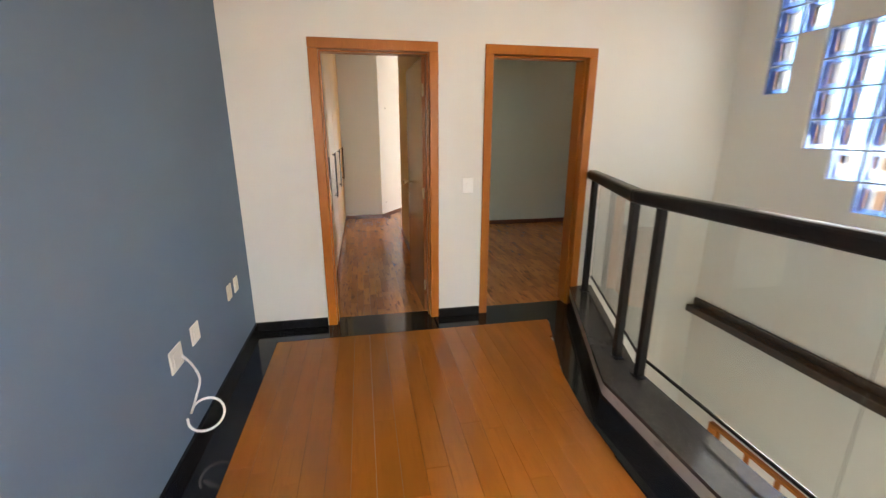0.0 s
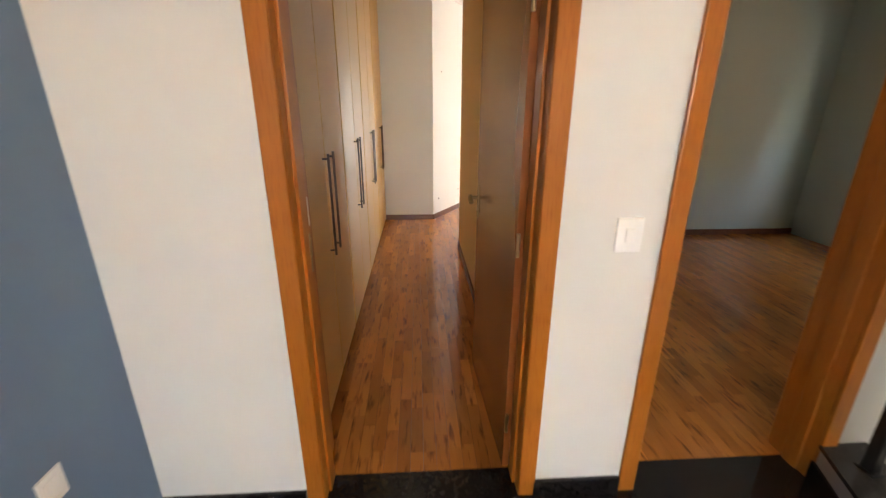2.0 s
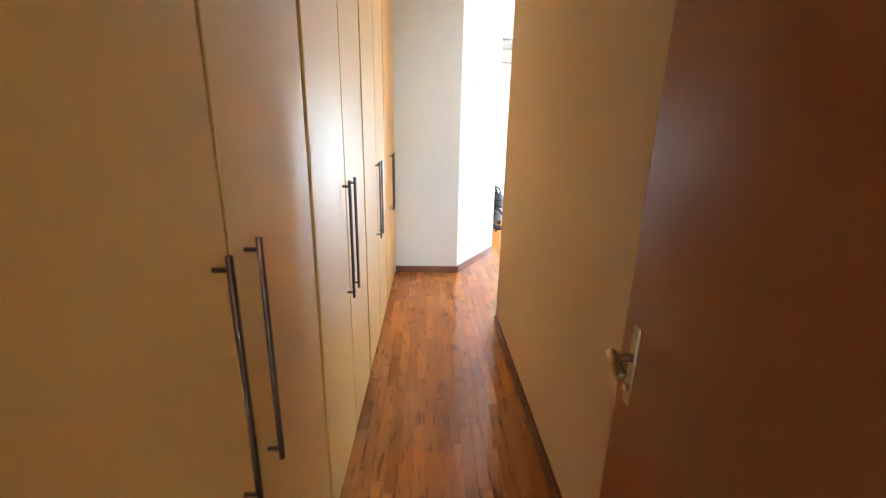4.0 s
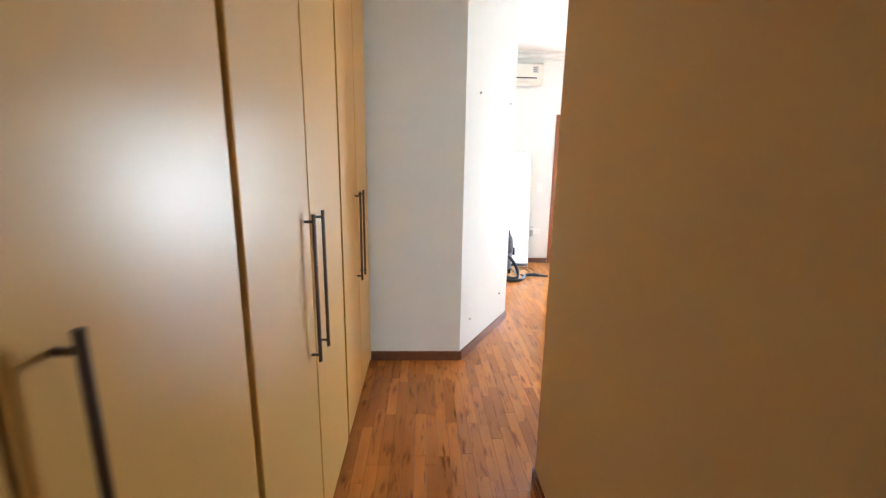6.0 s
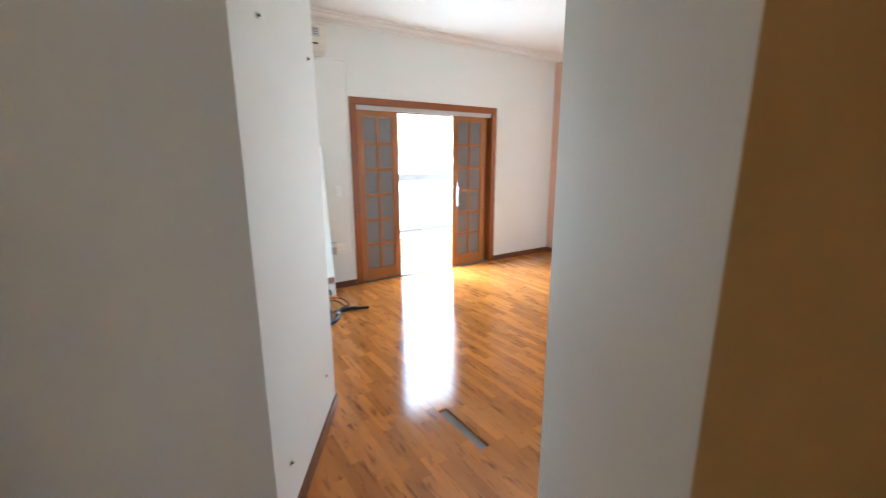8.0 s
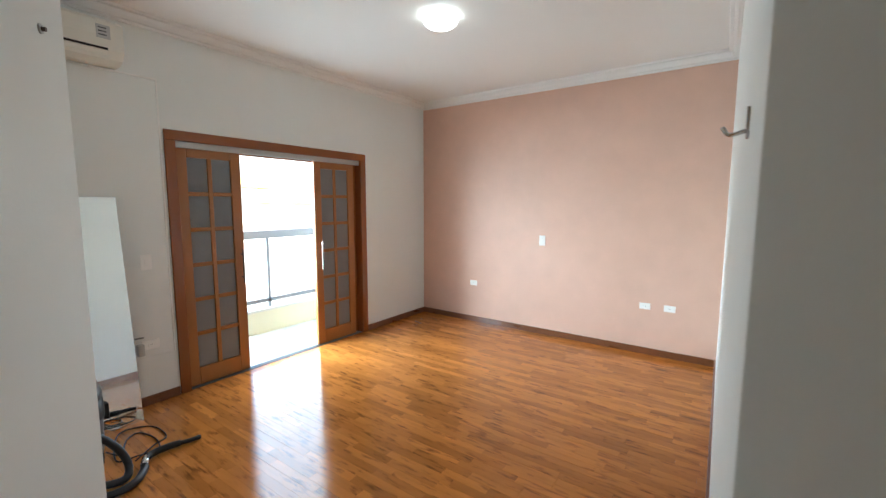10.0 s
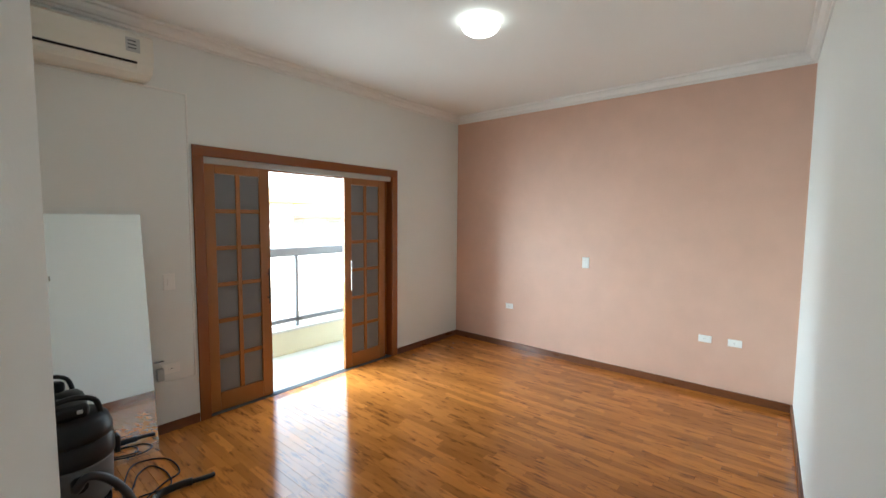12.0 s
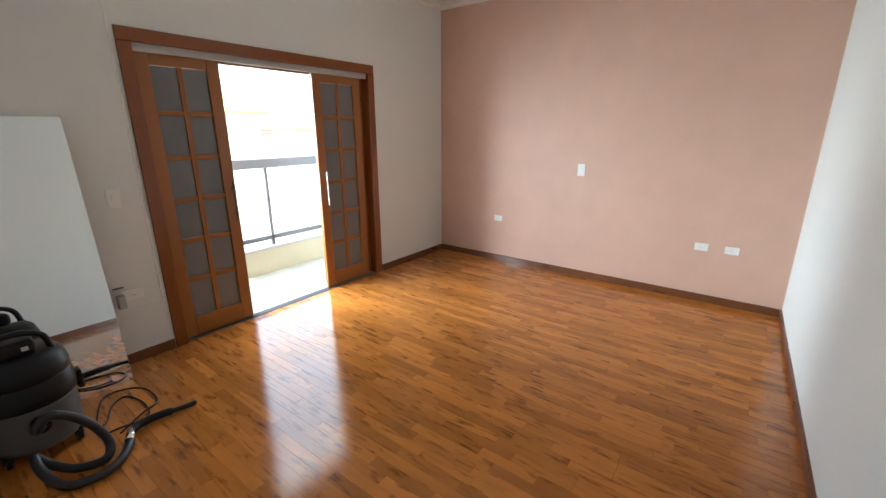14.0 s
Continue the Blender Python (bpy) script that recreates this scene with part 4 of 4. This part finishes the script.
for x in (-2.38, -1.15, 0.33, 1.35, 2.38):
    part("post", box(x - 0.02, x + 0.02, -0.02, 0.02, 0.0, 0.88, 0.004), M_ALU, br)
for x0, x1 in ((-2.36, -1.17), (-1.13, 0.31), (0.35, 1.33), (1.37, 2.36)):
    g = part("glass_panel", box(x0, x1, -0.004, 0.004, 0.10, 0.88), M_GLASS, br, "clear glass panel")
    g.visible_shadow = False
structure("ground", box(-120, 120, -120, 120, -3.6, -3.4), M_GROUND, "pale dusty ground reaching to the horizon", "ground")


def far_house(x, y, w, d, h, name_label):
    hs = thing("house", name_label, "house", at=(x, y, -3.4))
    part("wall", box(-w / 2, w / 2, 0, d, 0, h), M_HOUSE, hs)
    bm = bmesh.new()
    ov = 0.7
    pts = [(-w / 2 - ov, -ov, h), (w / 2 + ov, -ov, h), (w / 2 + ov, d + ov, h), (-w / 2 - ov, d + ov, h)]
    v = [bm.verts.new(p) for p in pts] + [bm.verts.new((px, py, pz + 0.14)) for px, py, pz in pts]
    r1, r2 = bm.verts.new((-w / 2 + d / 2, d / 2, h + 1.6)), bm.verts.new((w / 2 - d / 2, d / 2, h + 1.6))
    bm.faces.new(v[3::-1])
    for i in range(4):
        bm.faces.new((v[i], v[(i + 1) % 4], v[4 + (i + 1) % 4], v[4 + i]))
    bm.faces.new((v[4], v[5], r2, r1))
    bm.faces.new((v[5], v[6], r2))
    bm.faces.new((v[6], v[7], r1, r2))
    bm.faces.new((v[7], v[4], r1))
    part("roof", bm, M_ROOF, hs, "ochre tiled hip roof")
    for k in range(int(w // 2.6)):
        wx = -w / 2 + 1.3 + k * 2.6
        for z in (0.9, 3.7):
            if z + 1.2 < h:
                wi = part("window", boxes((wx - 0.6, wx + 0.6, -0.05, 0.0, z, z + 0.08), (wx - 0.6, wx + 0.6, -0.05, 0.0, z + 1.12, z + 1.2), (wx - 0.6, wx - 0.52, -0.05, 0.0, z + 0.08, z + 1.12),
                                          (wx + 0.52, wx + 0.6, -0.05, 0.0, z + 0.08, z + 1.12)), M_ACW, hs)
                part("pane", box(wx - 0.52, wx + 0.52, -0.02, -0.006, z + 0.08, z + 1.12), M_GREYL, wi)
    return hs


far_house(6.0, 20.6, 10.5, 7.0, 5.6, "white rendered house with an ochre tiled roof across the street")
far_house(17.5, 24.0, 11.0, 8.0, 5.0, "white rendered house with an ochre tiled roof beyond the street")
orange = thing("house", "salmon rendered neighbouring house beside the stairwell wall", "house", at=(9.5, -2.0, -3.4))
part("wall", box(-0.5, 5.0, -4.0, 4.0, 0, 7.0), material("salmon_render_outside", (0.62, 0.36, 0.2), 0.85, var=0.06, scale=2, fine=40, bump=0.03), orange)
part("roof", box(-0.9, 5.4, -4.4, 4.4, 7.0, 7.2, 0.02), M_ROOF, orange)


def tree(x, y, h, seed):
    rnd = random.Random(seed)
    t = thing("tree", "leafy green street tree beyond the balcony", "tree", at=(x, y, -3.4))
    bm = bmesh.new()
    add_cyl(bm, (0, 0, 0), (0.05, 0.02, h * 0.55), 0.13, 10, 0.08)
    tips = []
    for k in range(9):
        an = k * 2.4 + rnd.random()
        z0 = h * (0.4 + 0.015 * k)
        tip = Vector((math.cos(an) * h * 0.22, math.sin(an) * h * 0.22, z0 + h * (0.18 + 0.2 * rnd.random())))
        add_cyl(bm, (0.04, 0.02, z0), tip, 0.045, 7, 0.015)
        tips.append(tip)
    part("trunk", bm, M_BARK, t)
    verts, faces = [], []
    for tip in tips:
        for _ in range(170):
            c = tip + Vector((rnd.gauss(0, 1), rnd.gauss(0, 1), rnd.gauss(0, 0.8))) * h * 0.075
            q = Euler((rnd.random() * 6, rnd.random() * 6, rnd.random() * 6)).to_matrix()
            s = 0.05 + 0.06 * rnd.random()
            k = len(verts)
            for u, v in ((-1, 0), (0, -0.45), (1, 0), (0, 0.45)):
                verts.append(c + q @ Vector((u * s, v * s, 0)))
            faces.append((k, k + 1, k + 2, k + 3))
    me = bpy.data.meshes.new("crown")
    me.from_pydata(verts, [], faces)
    me.materials.append(M_LEAF)
    cr = new("crown", me)
    cr.parent = t
    return t


tree(15.5, 19.5, 5.4, 5)

# ---- floors, piece by piece ----
hall_floor = tagged(part("floor_hall", prism([(0.0, -5.0), (2.36, -5.0), (2.18, -2.2), (2.17, -1.42), (2.69, 0.0), (2.69, 0.13), (0.0, 0.13)], -0.02, -0.0185), M_SUB),
                    "orange-brown varnished board floor with a black granite border", "floor", kind="structure")


def edge_x(y):
    """The inner side of the granite border by the balustrade."""
    pts = [(-5.0, 2.04), (-1.94, 2.04), (-1.47, 2.06), (-1.03, 2.13), (-0.235, 2.395)]
    for (y0, x0), (y1, x1) in zip(pts, pts[1:]):
        if y <= y1:
            return x0 + (x1 - x0) * (y - y0) / (y1 - y0)
    return pts[-1][1]


rnd = random.Random(11)
BW = 0.115
x = 0.20
while x < 2.39:
    x1 = min(x + BW, 2.395)
    y = -0.235
    while y > -4.9:
        y0 = max(-4.95, y - rnd.uniform(0.9, 1.7))
        ys_ = [y0 + (y - y0) * k / 14 for k in range(15)]
        side = [(min(x1, edge_x(v)) - 0.0006, v) for v in ys_ if edge_x(v) > x + 0.006]
        if len(side) > 1:
            side[-1] = (side[-1][0], y - 0.0006)
            part("board", prism([(x + 0.0006, side[0][1] + 0.0006), (side[0][0], side[0][1] + 0.0006)] + side[1:] + [(x + 0.0006, y - 0.0006)], -0.0182, 0.0), M_HALLWOOD, hall_floor)
        y = y0
    x = x1
slabs = []
for y0, y1 in ((-0.235, -1.3), (-1.3, -2.5), (-2.5, -3.7), (-3.7, -5.0)):
    slabs.append([(0.002, y1), (0.199, y1), (0.199, y0), (0.002, y0)])
for x0, x1 in ((0.002, 0.60), (1.437, 1.88), (2.727, 2.727)):
    if x1 > x0:
        slabs.append([(x0, -0.234), (x1, -0.234), (x1, -0.001), (x0, -0.001)])
for x0, x1 in (D1, D2):
    slabs.append([(x0 - 0.03, -0.234), (x1 + 0.03 if x1 < 2 else 2.60, -0.234), (x1 + 0.03 if x1 < 2 else 2.69, -0.001), (x1, -0.001), (x1, 0.13), (x0, 0.13), (x0, -0.001), (x0 - 0.03, -0.001)])
ys = [-0.236, -0.7, -1.03, -1.47, -1.94, -2.6, -3.4, -4.2, -5.0]


def curb_x(y):
    if y > -1.42:
        return 2.70 + (2.17 - 2.70) * (y + 0.002) / (-1.418)
    if y > -2.2:
        return 2.17 + 0.01 * (-1.42 - y) / 0.78
    return 2.18 + 0.18 * (-2.2 - y) / 2.8


for y0, y1 in zip(ys, ys[1:]):
    slabs.append([(edge_x(y1) + 0.001, y1 + 0.0005), (curb_x(y1), y1 + 0.0005), (curb_x(y0), y0 - 0.0005), (edge_x(y0) + 0.001, y0 - 0.0005)])
for s in slabs:
    part("granite_slab", prism(s, -0.0182, 0.0005), M_GRANITE, hall_floor, "polished black granite border slab")

bed_floor = tagged(part("floor_bedroom", box(0.30, X_PINK, 0.131, Y_FD + 0.004, -0.0178, -0.0168), M_SUB), "orange-brown strip parquet floor with one strip missing", "floor", kind="structure")
room_floor = tagged(part("floor_room", box(1.70, 5.8, 0.131, 3.56, -0.0178, -0.0168), M_SUB), "brown strip parquet floor of the second room", "floor", kind="structure")
PW, GAP = 0.06, 0.0005


def strip_range(x):
    """From where to where the parquet strip at x runs along y."""
    if x < DIA_A[0]:
        lo = 0.131
    elif x < DIA_B[0]:
        lo = DIA_A[1] + (DIA_B[1] - DIA_A[1]) * (x - PW - DIA_A[0]) / (DIA_B[0] - DIA_A[0])
    else:
        lo = 3.89
    if x < COL_C[0]:
        hi = 4.48
    elif x < COL_R[0]:
        hi = COL_C[1] + (COL_R[1] - COL_C[1]) * (x + PW - COL_C[0]) / (COL_R[0] - COL_C[0])
    else:
        hi = Y_FD + 0.004
    return lo, hi


piece_mesh = {}


def piece_data(L):
    """One shared mesh for each length of strip."""
    key = round(L, 3)
    if key not in piece_mesh:
        b = bmesh.new()
        add_box(b, GAP, PW - GAP, GAP, key - GAP, -0.0166, 0.0)
        me = bpy.data.meshes.new("parquet_strip")
        b.to_mesh(me)
        b.free()
        me.materials.append(M_PARQUET_P)
        piece_mesh[key] = me
    return piece_mesh[key]


def joined(name, rows, mat, parent, label):
    verts, faces = [], []
    for x0, x1, y0, y1, z1 in rows:
        k = len(verts)
        verts += [(x0, y0, -0.0166), (x1, y0, -0.0166), (x1, y1, -0.0166), (x0, y1, -0.0166), (x0, y0, z1), (x1, y0, z1), (x1, y1, z1), (x0, y1, z1)]
        faces += [(k + 4, k + 5, k + 6, k + 7), (k, k + 1, k + 5, k + 4), (k + 1, k + 2, k + 6, k + 5), (k + 2, k + 3, k + 7, k + 6), (k + 3, k, k + 4, k + 7)]
    me = bpy.data.meshes.new(name)
    me.from_pydata(verts, [], faces)
    me.materials.append(mat)
    ob = new(name, me)
    ob.parent = parent
    return tagged(ob, label, "", kind="stuff")


rest = []
near = 0
for k in range(94):
    x = 0.49 + k * PW
    if x > X_PINK:
        break
    lo, hi = strip_range(x)
    y = lo
    first_cut = True
    while y < hi - 0.001:
        L = rnd.choice((0.30, 0.36, 0.42, 0.42, 0.48))
        if first_cut:
            L *= rnd.choice((0.3, 0.5, 0.7, 1.0))
            first_cut = False
        if abs(x - 2.23) < 0.01 and y < 4.51 < y + L + 0.12:
            L = 4.51 - y
        elif abs(x - 2.23) < 0.01 and abs(y - 4.51) < 0.005:
            y = 4.92      # the missing strip
            continue
        L = round(min(L, hi - y), 3)
        if L < 0.004:
            break
        if y < 5.05 and x < 2.62 and near < 300:
            ob = new("parquet_strip", piece_data(L))
            ob.parent = bed_floor
            ob.location = (x, y, rnd.uniform(-0.0004, 0.0004))
            near += 1
        else:
            rest.append((x + GAP, x + PW - GAP, y + GAP, y + L - GAP, rnd.uniform(-0.0004, 0.0004)))
        y = round(y + L, 4)
joined("parquet_field", rest, M_PARQUET, bed_floor, "orange-brown parquet strips with darker streaks")
rest = []
for k in range(69):
    x = 1.70 + k * PW
    y = 0.131
    while y < 3.56 - 0.001:
        L = min(rnd.choice((0.30, 0.36, 0.42, 0.48)), 3.56 - y)
        rest.append((x + GAP, min(x + PW, 5.8) - GAP, y + GAP, y + L - GAP, rnd.uniform(-0.0004, 0.0004)))
        y += L
joined("parquet_field", rest, M_PARQUET, room_floor, "brown parquet strips")
